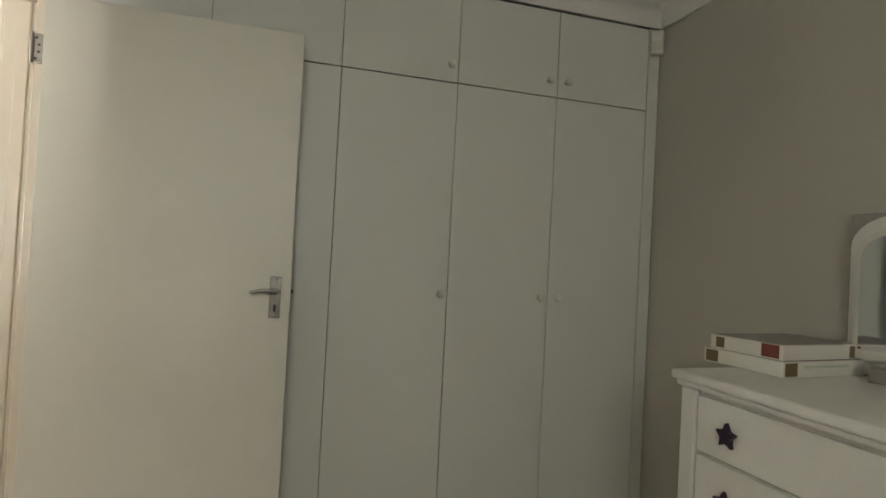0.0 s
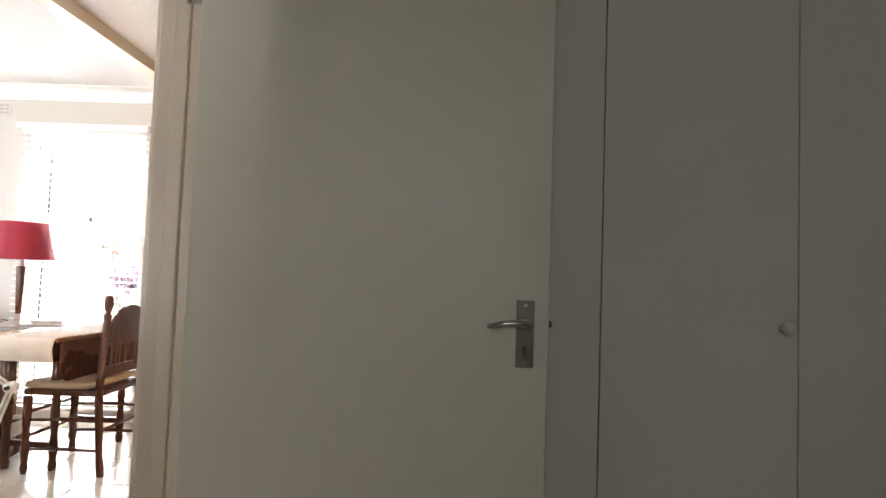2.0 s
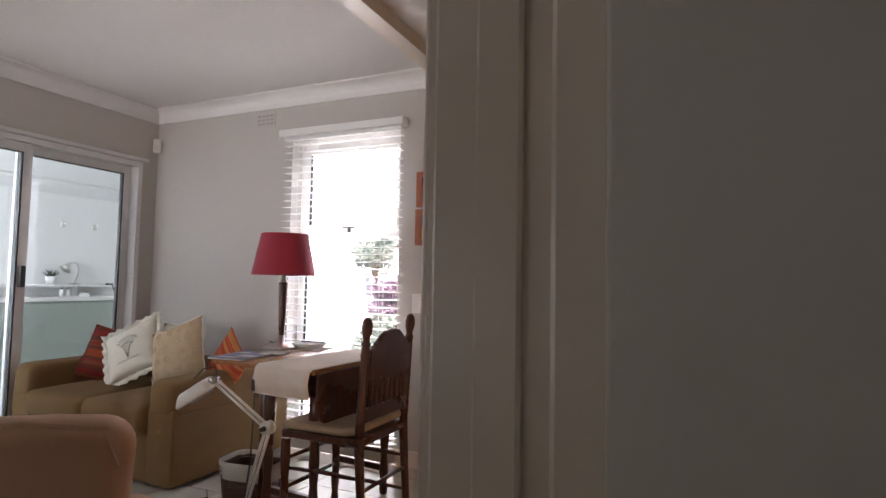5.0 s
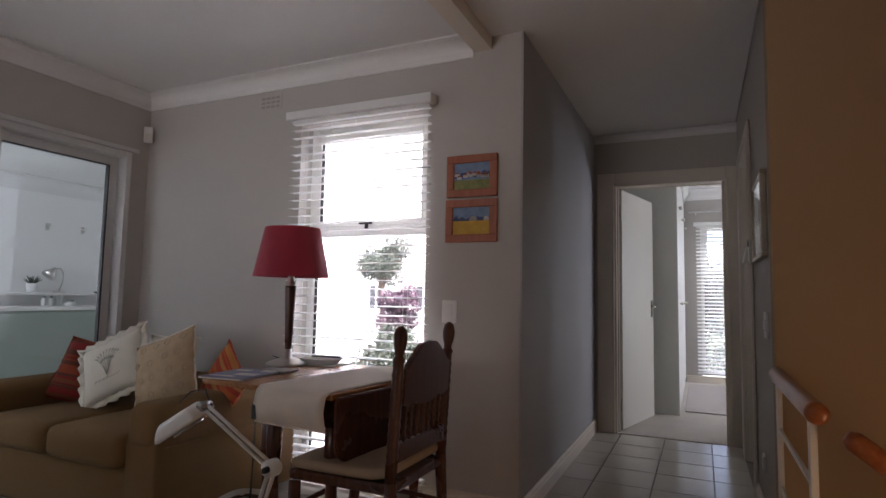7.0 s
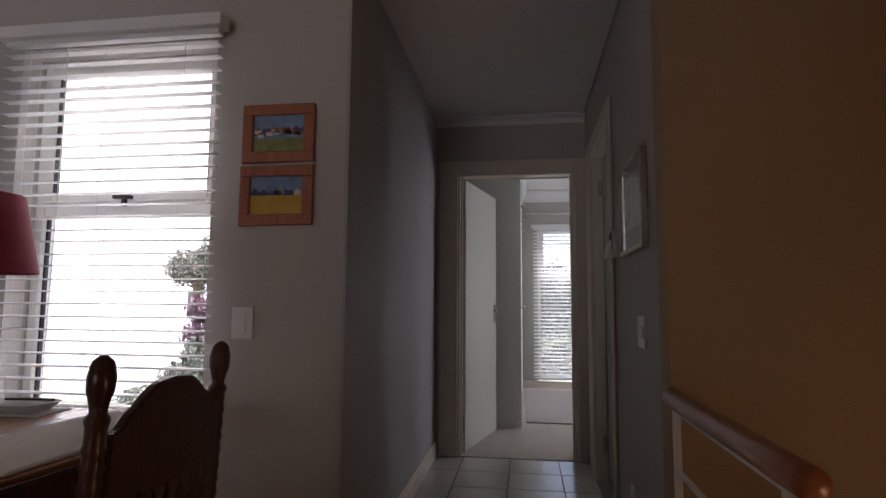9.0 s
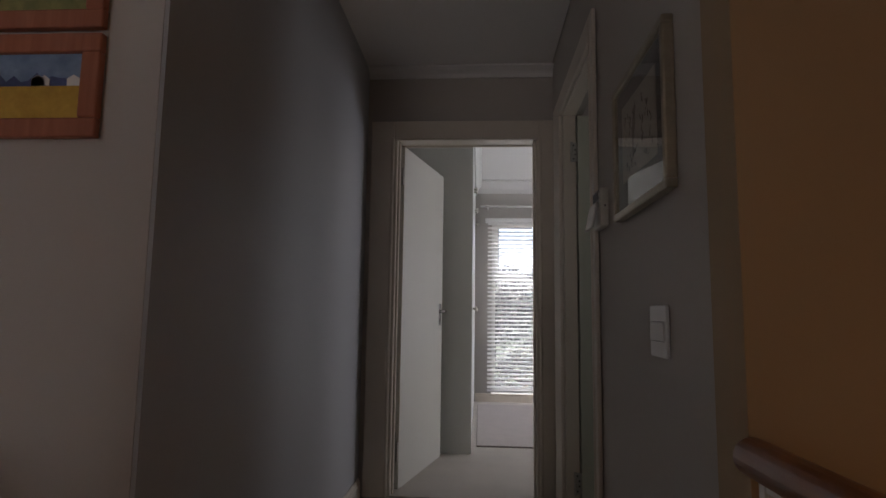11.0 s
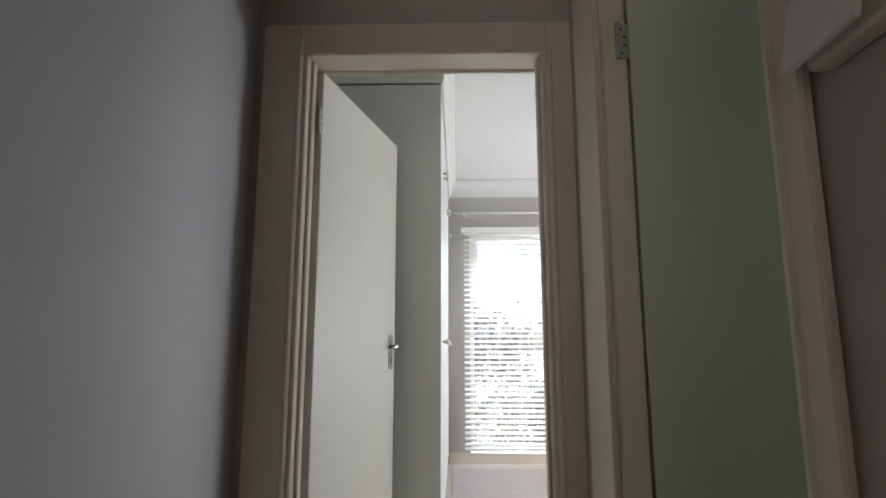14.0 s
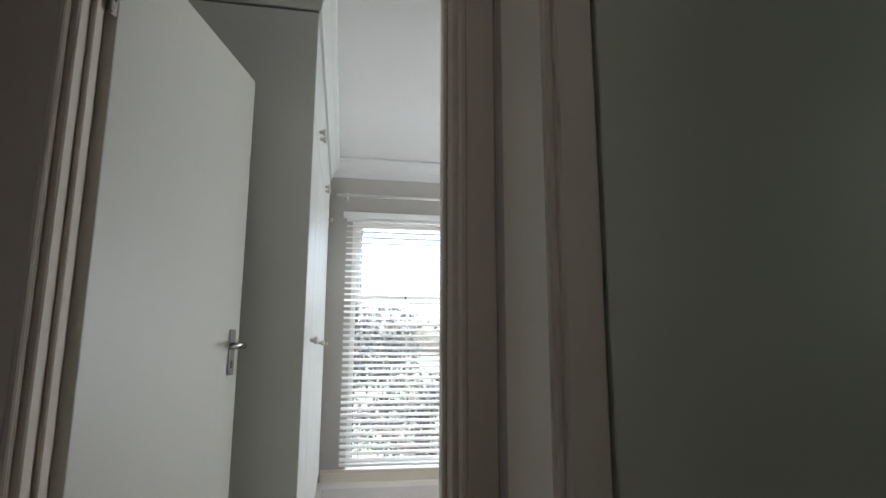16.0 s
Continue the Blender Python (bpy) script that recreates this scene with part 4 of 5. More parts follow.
def drop_leaf_table():
    t = thing("drop_leaf_table", "honey wood drop-leaf table with one dark leaf hanging", "table", (-2.075, 3.645, 0), -5)
    w, d = 0.67, 0.75
    part("tabletop", box(-w / 2, w / 2, -d / 2, d / 2, TZ - 0.022, TZ, 0.006, 3), M_TABLE, t)
    part("apron", box(-0.085, w / 2 - 0.04, -d / 2 + 0.06, -d / 2 + 0.08, TZ - 0.13, TZ - 0.023), M_DARK, t)
    part("apron", box(-0.085, w / 2 - 0.04, d / 2 - 0.08, d / 2 - 0.06, TZ - 0.13, TZ - 0.023), M_DARK, t)
    out = [(-0.355, 0.0), (-0.365, -0.02), (-0.365, -0.17), (-0.35, -0.20), (-0.315, -0.225), (0.315, -0.225), (0.35, -0.20), (0.365, -0.17), (0.365, -0.02), (0.355, 0.0)]
    part("drop_leaf", prism(out, 0.02, None, Matrix.Translation((w / 2 + 0.002, 0, TZ - 0.012)) @ pose(0, 0, 0, 0, 0, 90) @ Matrix.Translation((0, -0.022, 0)), 0.004), M_DARK, t, "dark hanging table leaf")
    for k, (x, y) in enumerate(((-0.06, -0.27), (0.0, -0.30), (0.27, -0.28), (-0.06, 0.28), (0.27, 0.28))):
        leg = [(0.02, 0), (0.024, 0.03), (0.018, 0.06), (0.026, 0.12), (0.018, 0.2), (0.025, 0.3), (0.02, 0.42), (0.03, 0.5), (0.03, TZ - 0.023)]
        part("leg", lathe(leg, 14, (x, y, 0)), M_DARK, t, "", True)
    for y in (-0.28, 0.28):
        part("stretcher", box(-0.05, 0.26, y - 0.014, y + 0.014, 0.12, 0.155, 0.004), M_DARK, t)
    return t


drop_leaf_table()


def runner():
    r = thing("table_runner", "cream woven table runner hanging over the table's edge", "table runner", (-2.075, 3.645, TZ), -5)
    x0, x1 = -0.01, 0.325
    prof = [(-0.386, -0.125), (-0.392, -0.06), (-0.388, -0.01), (-0.37, 0.004), (0.3, 0.004), (0.372, 0.004), (0.387, -0.008), (0.389, -0.10)]
    bm = bmesh.new()
    cols = []
    m = 12
    for i in range(m + 1):
        x = x0 + (x1 - x0) * i / m
        cols.append([bm.verts.new((x + (0.004 * math.sin(z * 30 + i) if z < 0 else 0), y - (0.006 * (1 + math.sin(i * 1.3)) * (z < -0.03) * (1 if y < 0 else -1)), z)) for y, z in prof])
    for a, b in zip(cols, cols[1:]):
        for k in range(len(prof) - 1):
            bm.faces.new((a[k], b[k], b[k + 1], a[k + 1]))
    ob = part("cloth", bm, M_RUNNER, r, "", True)
    sol = ob.modifiers.new("thick", "SOLIDIFY")
    sol.thickness, sol.offset = 0.0035, 0
    part("hem", tube([(x0, -0.392, -0.126), ((x0 + x1) / 2, -0.396, -0.127), (x1, -0.392, -0.126)], 0.003, 6), M_RUNNER, r)


runner()


def table_lamp():
    l = thing("table_lamp", "table lamp with crimson shade, dark wood and nickel stem", "lamp", (-2.462, 3.845, TZ))
    part("base", lathe([(0.105, 0), (0.105, 0.006), (0.09, 0.014), (0.05, 0.028), (0.022, 0.034), (0.02, 0.075)], 28), M_STEEL, l, "brushed nickel base", True)
    part("stem", lathe([(0.017, 0.075), (0.02, 0.15), (0.027, 0.37), (0.027, 0.385)], 20), M_DARK, l, "dark wood tapered stem", True)
    part("collar", lathe([(0.027, 0.385), (0.024, 0.395), (0.016, 0.41), (0.018, 0.42), (0.01, 0.45)], 20), M_STEEL, l, "", True)
    sh = bmesh.new()
    n = 36
    ring = []
    for r, z in ((0.183, 0.428), (0.184, 0.433), (0.136, 0.668), (0.134, 0.672), (0.131, 0.668), (0.180, 0.431)):
        ring.append([sh.verts.new((r * math.cos(2 * math.pi * i / n), r * math.sin(2 * math.pi * i / n), z)) for i in range(n)])
    for k in range(len(ring)):
        a, b = ring[k], ring[(k + 1) % len(ring)]
        for i in range(n):
            sh.faces.new((a[i], a[(i + 1) % n], b[(i + 1) % n], b[i]))
    part("shade", sh, M_SHADE, l, "crimson fabric lampshade", True)
    part("spider", tube([(-0.13, 0, 0.66), (0, 0, 0.655), (0.13, 0, 0.66)], 0.002, 5), M_STEEL, l)
    part("bulb", lathe([(0.012, 0.45), (0.014, 0.48), (0.03, 0.53), (0.028, 0.56), (0.008, 0.585)], 14), M_WHITE, l, "", True)
    part("cable", tube([(-0.06, 0.05, 0.005), (-0.11, 0.03, 0.03), (-0.15, 0.06, 0.028), (-0.16, 0.14, 0.006)], 0.003, 6), M_BLACK, l)


table_lamp()

mag = thing("magazine", "glossy magazine with a blue cover on the table", "magazine", (-2.375, 3.45, TZ), 6)
part("pages", box(-0.105, 0.105, -0.14, 0.14, 0, 0.006, 0.001), M_PAPER, mag)
part("cover", box(-0.107, 0.107, -0.142, 0.142, 0.0062, 0.0075), M_BLUEMAG, mag, "blue printed cover")
for px, py, sx, sy in ((-0.05, 0.08, 0.035, 0.02), (0.04, -0.02, 0.05, 0.03), (-0.03, -0.09, 0.06, 0.012), (0.06, 0.1, 0.03, 0.025)):
    part("cover_print", box(px - sx, px + sx, py - sy, py + sy, 0.0076, 0.008), M_PAPER, mag)
mag2 = thing("booklet", "thin brown booklet beside the magazine", "booklet", (-2.33, 3.62, TZ), 8)
part("cover", box(-0.07, 0.07, -0.06, 0.06, 0, 0.008, 0.003), M_BOXTOP, mag2)

tray = thing("letter_tray", "shallow white dish with flared rim holding papers and pen", "tray", (-2.33, 3.94, TZ), -3)


def dish_ring(bm, a, b, z, n=36):
    """One rounded-rectangle loop, a by b half-sizes, at height z."""
    out = []
    for i in range(n):
        t = 2 * math.pi * i / n
        c, q = math.cos(t), math.sin(t)
        out.append(bm.verts.new((a * math.copysign(abs(c) ** 0.5, c), b * math.copysign(abs(q) ** 0.5, q), z)))
    return out


def loft(rings, bm):
    """Skin between loops; the first and the last are closed."""
    for a, b in zip(rings, rings[1:]):
        for i in range(len(a)):
            bm.faces.new((a[i], a[(i + 1) % len(a)], b[(i + 1) % len(b)], b[i]))
    bm.faces.new(rings[0][::-1])
    bm.faces.new(rings[-1])
    return bm


dbm = bmesh.new()
part("dish", loft([dish_ring(dbm, a, b, z) for a, b, z in ((0.078, 0.048, 0.004), (0.086, 0.056, 0.012), (0.106, 0.074, 0.028), (0.108, 0.076, 0.030), (0.104, 0.072, 0.030), (0.084, 0.054, 0.015), (0.074, 0.044, 0.009))], dbm), M_WHITE, tray, "", True)
part("notepad", turned(box(-0.105, 0.115, -0.07, 0.07, 0.0, 0.0038, 0.001), pose(0.01, -0.006, 0, 0, 0, 4)), M_PAPER, tray)
part("paper", turned(box(-0.06, 0.06, -0.035, 0.035, 0.014, 0.024, 0.002), pose(0, 0, 0, 0, 3, 6)), M_PAPER, tray)
part("pen", tube([(-0.07, 0.01, 0.034), (0.09, 0.03, 0.036)], 0.004, 8), M_BLACK, tray)


# ---------------------------------------------------------------- carved chair
def dining_chair():
    c = thing("dining_chair", "dark carved wooden chair with spindle back and tan seat pad", "chair", (-1.74, 3.475, 0), 0)
    # faces -x; back posts on the +x side
    for y in (-0.2, 0.2):
        prof = [(0.019, 0), (0.021, 0.05), (0.018, 0.1), (0.022, 0.42), (0.021, 0.47)]
        low = lathe(prof, 14)
        for v in low.verts:
            v.co.x += 0.035 * (1 - v.co.z / 0.47) ** 2
        low.transform(Matrix.Translation((0.19, y, 0)))
        part("rear_leg", low, M_DARK, c, "", True)
        p2 = [(0.02, 0.0), (0.021, 0.06)]
        for k in range(9):
            z = 0.075 + k * 0.033
            p2 += [(0.0188, z), (0.0215, z + 0.012), (0.0188, z + 0.024)]
        p2 += [(0.019, 0.39), (0.022, 0.40), (0.022, 0.405), (0.015, 0.415), (0.017, 0.43), (0.024, 0.455), (0.025, 0.48), (0.019, 0.505), (0.008, 0.515), (0.002, 0.517)]
        up = lathe(p2, 14)
        up.transform(Matrix.Translation((0.19, y, 0.47)) @ pose(0, 0, 0, 0, 3.0, 0))
        part("back_post", up, M_DARK, c, "turned post with finial", True)
        f = [(0.014, 0), (0.02, 0.03), (0.015, 0.06), (0.022, 0.12), (0.017, 0.17), (0.02, 0.2), (0.017, 0.24), (0.023, 0.32), (0.022, 0.42)]
        part("front_leg", lathe(f, 14, (-0.2, y, 0)), M_DARK, c, "", True)
    # shaped crest rail
    top = [(-0.185, 0.0), (-0.185, 0.12), (-0.17, 0.122), (-0.155, 0.13), (-0.135, 0.15), (-0.115, 0.16), (-0.095, 0.178), (-0.06, 0.197), (0.0, 0.204), (0.06, 0.197), (0.095, 0.178), (0.115, 0.16), (0.135, 0.15), (0.155, 0.13), (0.17, 0.122), (0.185, 0.12), (0.185, 0.0), (0.14, -0.012), (0.1, -0.004), (0.05, -0.018), (0.0, -0.022), (-0.05, -0.018), (-0.1, -0.004), (-0.14, -0.012)]
    part("crest_rail", prism(top, 0.022, None, Matrix.Translation((0.224, 0, 0.722)) @ pose(0, 0, 0, 0, 3, 0) @ pose(0, 0, 0, 0, 0, 90), 0.004), M_DARK, c, "carved crest rail")
    part("carving", turned(lathe([(0.05, 0), (0.04, 0.006), (0.02, 0.004), (0.01, 0.009)], 18), Matrix.Translation((0.203, 0, 0.825)) @ pose(0, 0, 0, 0, -87, 0)), M_DARK, c, "", True)
    part("lower_rail", turned(box(-0.012, 0.012, -0.185, 0.185, 0.0, 0.06, 0.005, 2), Matrix.Translation((0.198, 0, 0.53))), M_DARK, c)
    for k in range(7):
        y = -0.135 + 0.045 * k
        sp = [(0.006, 0)]
        for j in range(5):
            sp += [(0.006, 0.01 + j * 0.028), (0.010, 0.02 + j * 0.028), (0.006, 0.03 + j * 0.028)]
        sp += [(0.006, 0.155)]
        part("spindle", turned(lathe(sp, 10), Matrix.Translation((0.2, y, 0.588)) @ pose(0, 0, 0, 0, 3.5, 0)), M_DARK, c, "", True)
    part("seat", turned(box(-0.225, 0.2, -0.21, 0.21, 0.425, 0.462, 0.012, 3), Matrix.Identity(4)), M_DARK, c)
    pad = rounded(0.41, 0.40, 0.035, 0.014, 3, (-0.02, 0, 0.4625), 0.012, 5)
    for v in pad.verts:
        v.co.z += 0.05 * max(0, v.co.x - 0.1) * 4
    part("seat_pad", pad, M_CUSHPAD, c, "tan patterned seat pad", True)
    for z, r0 in ((0.13, 0.009), (0.29, 0.01)):
        for y in (-0.2, 0.2):
            part("stretcher", tube([(-0.2, y, z), (0.0, y, z + 0.01), (0.2, y, z + 0.005)], r0, 8, radii=[0.007, 0.011, 0.007]), M_DARK, c, "", True)
    for z in (0.2, 0.33):
        part("stretcher", tube([(-0.2, -0.2, z), (-0.2, 0.0, z), (-0.2, 0.2, z)], 0.01, 8, radii=[0.007, 0.012, 0.007]), M_DARK, c, "", True)
    part("stretcher", tube([(0.2, -0.2, 0.24), (0.2, 0.2, 0.24)], 0.009, 8), M_DARK, c, "", True)


dining_chair()


# ---------------------------------------------------------------- floor things by the table
def magnifier_lamp():
    m = thing("magnifier_lamp", "white articulated magnifier floor lamp on a round base", "lamp", (-2.26, 3.385, 0))
    part("base", lathe([(0.085, 0), (0.087, 0.012), (0.08, 0.024), (0.03, 0.03), (0.018, 0.05)], 28), M_WHITE, m, "round white base", True)
    e, h = Vector((0.29, -0.20, 0.483)), Vector((0.05, -0.285, 0.685))
    for off in (-0.012, 0.012):
        part("lower_arm", tube([Vector((off, 0.0, 0.05)), e + Vector((off, 0, -0.01))], 0.008, 8), M_WHITE, m, "", True)
        part("upper_arm", tube([e + Vector((0, 0, off)), h + Vector((0, 0, off))], 0.007, 8), M_WHITE, m, "", True)
    part("spring", tube([e + (h - e) * (0.1 + 0.3 * k / 60) + Vector((0.009 * math.cos(k), 0.009 * math.sin(k), 0)) for k in range(60)], 0.002, 5), M_STEEL, m, "steel spring")
    part("joint", turned(lathe([(0.03, -0.02), (0.03, 0.02)], 16), Matrix.Translation(e) @ pose(0, 0, 0, 90, 0, 0)), M_WHITE, m, "", True)
    part("head_joint", turned(lathe([(0.018, -0.02), (0.018, 0.02)], 14), Matrix.Translation(h) @ pose(0, 0, 0, 90, 0, 0)), M_CHROME, m, "chrome joint", True)
    sh = rounded(0.2, 0.16, 0.055, 0.02, 3)
    for v in sh.verts:
        k = 1 - 0.35 * (v.co.z / 0.055)
        v.co.x *= k
        v.co.y *= k
    sh.transform(Matrix.Translation((-0.015, -0.30, 0.61)) @ pose(0, 0, 0, 12, -32, 8))
    part("lamp_head", sh, M_WHITE, m, "white tapered lamp head", True)
    part("lens_rim", turned(lathe([(0.055, 0), (0.055, 0.012), (0.048, 0.012)], 20), Matrix.Translation((-0.01, -0.305, 0.62)) @ pose(0, 0, 0, 12, -32, 8) @ Matrix.Translation((0, 0, -0.02))), M_CHROME, m, "", True)
    part("cable", tube([h + Vector((0.02, 0, 0.02)), h + Vector((0.0, 0, 0.06)), h + Vector((-0.06, -0.01, 0.045)), h + Vector((-0.1, -0.02, 0.0))], 0.003, 6), M_BLACK, m)
    part("knob", turned(lathe([(0.012, 0), (0.01, 0.02)], 10), Matrix.Translation(e + Vector((0, -0.022, 0))) @ pose(0, 0, 0, 90, 0, 0)), M_BLACK, m)


magnifier_lamp()


def basket():
    b = thing("paper_basket", "dark wicker basket with a white liner full of papers", "basket", (-2.345, 3.53, 0), 8)
    w, d, h = 0.155, 0.115, 0.205
    bm = bmesh.new()
    for k in range(14):
        z = 0.006 + k * (h - 0.03) / 13
        g = 0.84 + 0.14 * z / h
        t = [(w * g * math.copysign(abs(math.cos(a)) ** 0.35, math.cos(a)), d * g * math.copysign(abs(math.sin(a)) ** 0.35, math.sin(a)), z + 0.002 * math.sin(6 * a + k * 3.1)) for a in [2 * math.pi * i / 32 for i in range(33)]]
        tube(t, 0.008, 5, bm)
    part("weave", bm, M_WICKER, b, "", True)
    core = bmesh.new()
    part("inner", loft([dish_ring(core, w * g, d * g, z) for g, z in ((0.80, 0.002), (0.92, h - 0.03), (0.90, h - 0.03), (0.78, 0.02))], core), M_WICKER, b)
    lin = bmesh.new()
    part("liner", loft([dish_ring(lin, w * g, d * g, z) for g, z in ((0.99, h - 0.085), (1.01, h - 0.083), (1.07, h), (1.06, h + 0.005), (1.02, h + 0.003), (0.93, h - 0.06), (0.86, 0.06))], lin), M_LINER, b, "white folded cloth liner", True)
    for k in range(4):
        part("paper", turned(box(-0.10, 0.10, -0.07, 0.07, 0, 0.003), Matrix.Translation((random.uniform(-.01, .01), random.uniform(-.01, .01), 0.085 + k * 0.008)) @ pose(0, 0, 0, random.uniform(-5, 5), random.uniform(-5, 5), random.uniform(-9, 9))), M_PAPER, b)


basket()

cab = thing("power_cable", "black power cable trailing on the tiles", "cable", (0, 0, 0))
part("cable", tube([(-2.12, 3.262, 0.71), (-2.118, 3.255, 0.5), (-2.125, 3.255, 0.3), (-2.16, 3.26, 0.1), (-2.22, 3.27, 0.008), (-2.30, 3.28, 0.006), (-2.45, 3.25, 0.006), (-2.62, 3.33, 0.006), (-2.55, 3.42, 0.006), (-2.64, 3.5, 0.006)], 0.004, 6), M_BLACK, cab, "", True)
part("inline_switch", box(-2.13, -2.108, 3.244, 3.266, 0.62, 0.675, 0.005, 2), M_BLACK, cab)

rug = thing("rug", "cream woven rug with an orange border line", "rug", (-2.95, 2.28, 0), 0)
part("field", box(-1.05, 1.02, -0.85, 0.84, 0.0, 0.010, 0.003), M_RUG, rug)
part("border_line", box(-1.0, 0.98, 0.76, 0.795, 0.0101, 0.0116), M_RUGRED, rug, "orange border line")
part("border_line", box(0.93, 0.962, -0.8, 0.755, 0.0101, 0.0116), M_RUGRED, rug, "orange border line")


# ---------------------------------------------------------------- pictures, switches, fixtures
def painting(label, x0, x1, z0, z1, seed, yellow):
    p = thing("framed_painting", label, "painting", (0, 4.348, 0), group="landscape paintings beside the window")
    f = 0.042
    for a in ((x0, x1, z1 - f, z1), (x0, x1, z0, z0 + f), (x0, x0 + f, z0 + f, z1 - f), (x1 - f, x1, z0 + f, z1 - f)):
        part("frame", box(a[0], a[1], -0.02, 0.0, a[2], a[3], 0.004, 2), M_FRAMEOR, p)
    a, b, c, d = x0 + f, x1 - f, z0 + f, z1 - f
    h = d - c
    y = -0.008
    part("sky", box(a, b, y, -0.001, c, d), M_SKYBLUE, p, "painted blue sky")
    part("field", box(a, b, y - 0.002, y, c, c + h * (0.5 if yellow else 0.36)), M_FIELDY if yellow else M_FIELDG, p, "painted field")
    rr = random.Random(seed)
    hill = [(a, c + h * 0.45)]
    for k in range(13):
        hill.append((a + (b - a) * k / 12, c + h * (0.55 + 0.16 * rr.random())))
    hill.append((b, c + h * 0.45))
    part("hill_range", prism(hill, 0.001, None, Matrix.Translation((0, y - 0.0015, 0))), M_MOUNT, p, "painted hills")
    hs, rf = bmesh.new(), bmesh.new()
    for k in range(11 if not yellow else 4):
        x = a + (b - a) * (0.06 + 0.86 * rr.random()) if not yellow else (a + b) / 2 + 0.03 * (rr.random() - 0.2) * (1 + k)
        z = c + h * (0.36 + 0.16 * rr.random()) if not yellow else c + h * 0.5
        w = 0.011 + 0.008 * rr.random()
        box(x - w, x + w, y - 0.0035, y - 0.002, z, z + 0.014, 0, 1, hs)
        prism([(x - w * 1.15, z + 0.014), (x + w * 1.15, z + 0.014), (x, z + 0.024)], 0.0015, rf, Matrix.Translation((0, y - 0.0036, 0)))
    tagged(part("village_daub", hs, M_HOUSEW, p, "painted white houses"), kind="stuff")
    tagged(part("roof_daub", rf, M_HOUSER if not yellow else M_HOUSEW, p), kind="stuff")


painting("orange-framed painting of a village under a blue sky", -1.842, -1.556, 1.612, 1.838, 3, False)
painting("orange-framed painting of a yellow field and farmhouse", -1.845, -1.555, 1.372, 1.600, 8, True)


def wall_switch(at, rz, w, h, rockers, label):
    s = thing("light_switch", label, "light switch", at, rz)
    part("plate", box(-w / 2, w / 2, -0.009, 0.0, -h / 2, h / 2, 0.003, 2), M_WHITE, s)
    for k in range(rockers):
        z0 = -h * 0.32 + k * h * 0.64 / rockers
        part("rocker", box(-w * 0.2 if rockers == 1 else -w * 0.42, w * 0.2 if rockers == 1 else w * 0.42, -0.013, -0.0085, z0 + 0.001, z0 + h * 0.64 / rockers - 0.001, 0.0015), M_WHITE, s)
    if rockers == 0:
        part("rocker", box(-w * 0.4, w * 0.4, -0.013, -0.0085, -0.021, 0.021, 0.0015), M_WHITE, s)
        for z0 in (-0.0225, 0.0225):
            part("joint", box(-w * 0.4, w * 0.4, -0.0096, -0.009, z0 - 0.0005, z0 + 0.0005), M_GAP, s)
    if rockers > 1:
        for k in range(rockers + 1):
            z0 = -h * 0.32 + k * h * 0.64 / rockers
            part("joint", box(-w * 0.42, w * 0.42, -0.0096, -0.009, z0 - 0.0008, z0 + 0.0008), M_GAP, s)


wall_switch((-1.818, 4.349, 1.008), 0, 0.085, 0.12, 1, "white rocker light switch beside the paintings")
wall_switch((-0.331, 4.597, 0.983), 270, 0.12, 0.12, 0, "white light switch in the hall below the framed print")
wall_switch((-0.331, 4.86, 0.3), 270, 0.08, 0.08, 1, "white low socket plate on the hall wall")

vent = thing("air_brick", "white louvred air vent high on the wall", "vent", (-3.09, 4.349, 2.305))
part("frame", box(-0.088, 0.088, -0.006, 0, -0.052, 0.052, 0.002), M_WALL, vent)
# taupe patches on the face give the shade inside the openings
for i in range(4):
    for j in range(3):
        part("slot_shade", box(-0.075 + i * 0.039, -0.045 + i * 0.039, -0.0068, -0.006, -0.04 + j * 0.028, -0.024 + j * 0.028), M_RUGGREY, vent)


def sensor(at, rz, label):
    s = thing("alarm_sensor", label, "alarm sensor", at, rz)
    part("housing", turned(box(-0.028, 0.028, -0.045, -0.004, -0.055, 0.055, 0.008, 3), Matrix.Identity(4)), M_WHITE, s, "", True)
    part("lens", box(-0.02, 0.02, -0.0475, -0.044, -0.045, 0.005, 0.002), M_KNOB, s)


sensor((-4.165, 4.315, 2.185), 45, "white motion sensor in the living room corner")
sensor((2.235, 1.585, 2.29), -45, "white motion sensor in the bedroom corner")


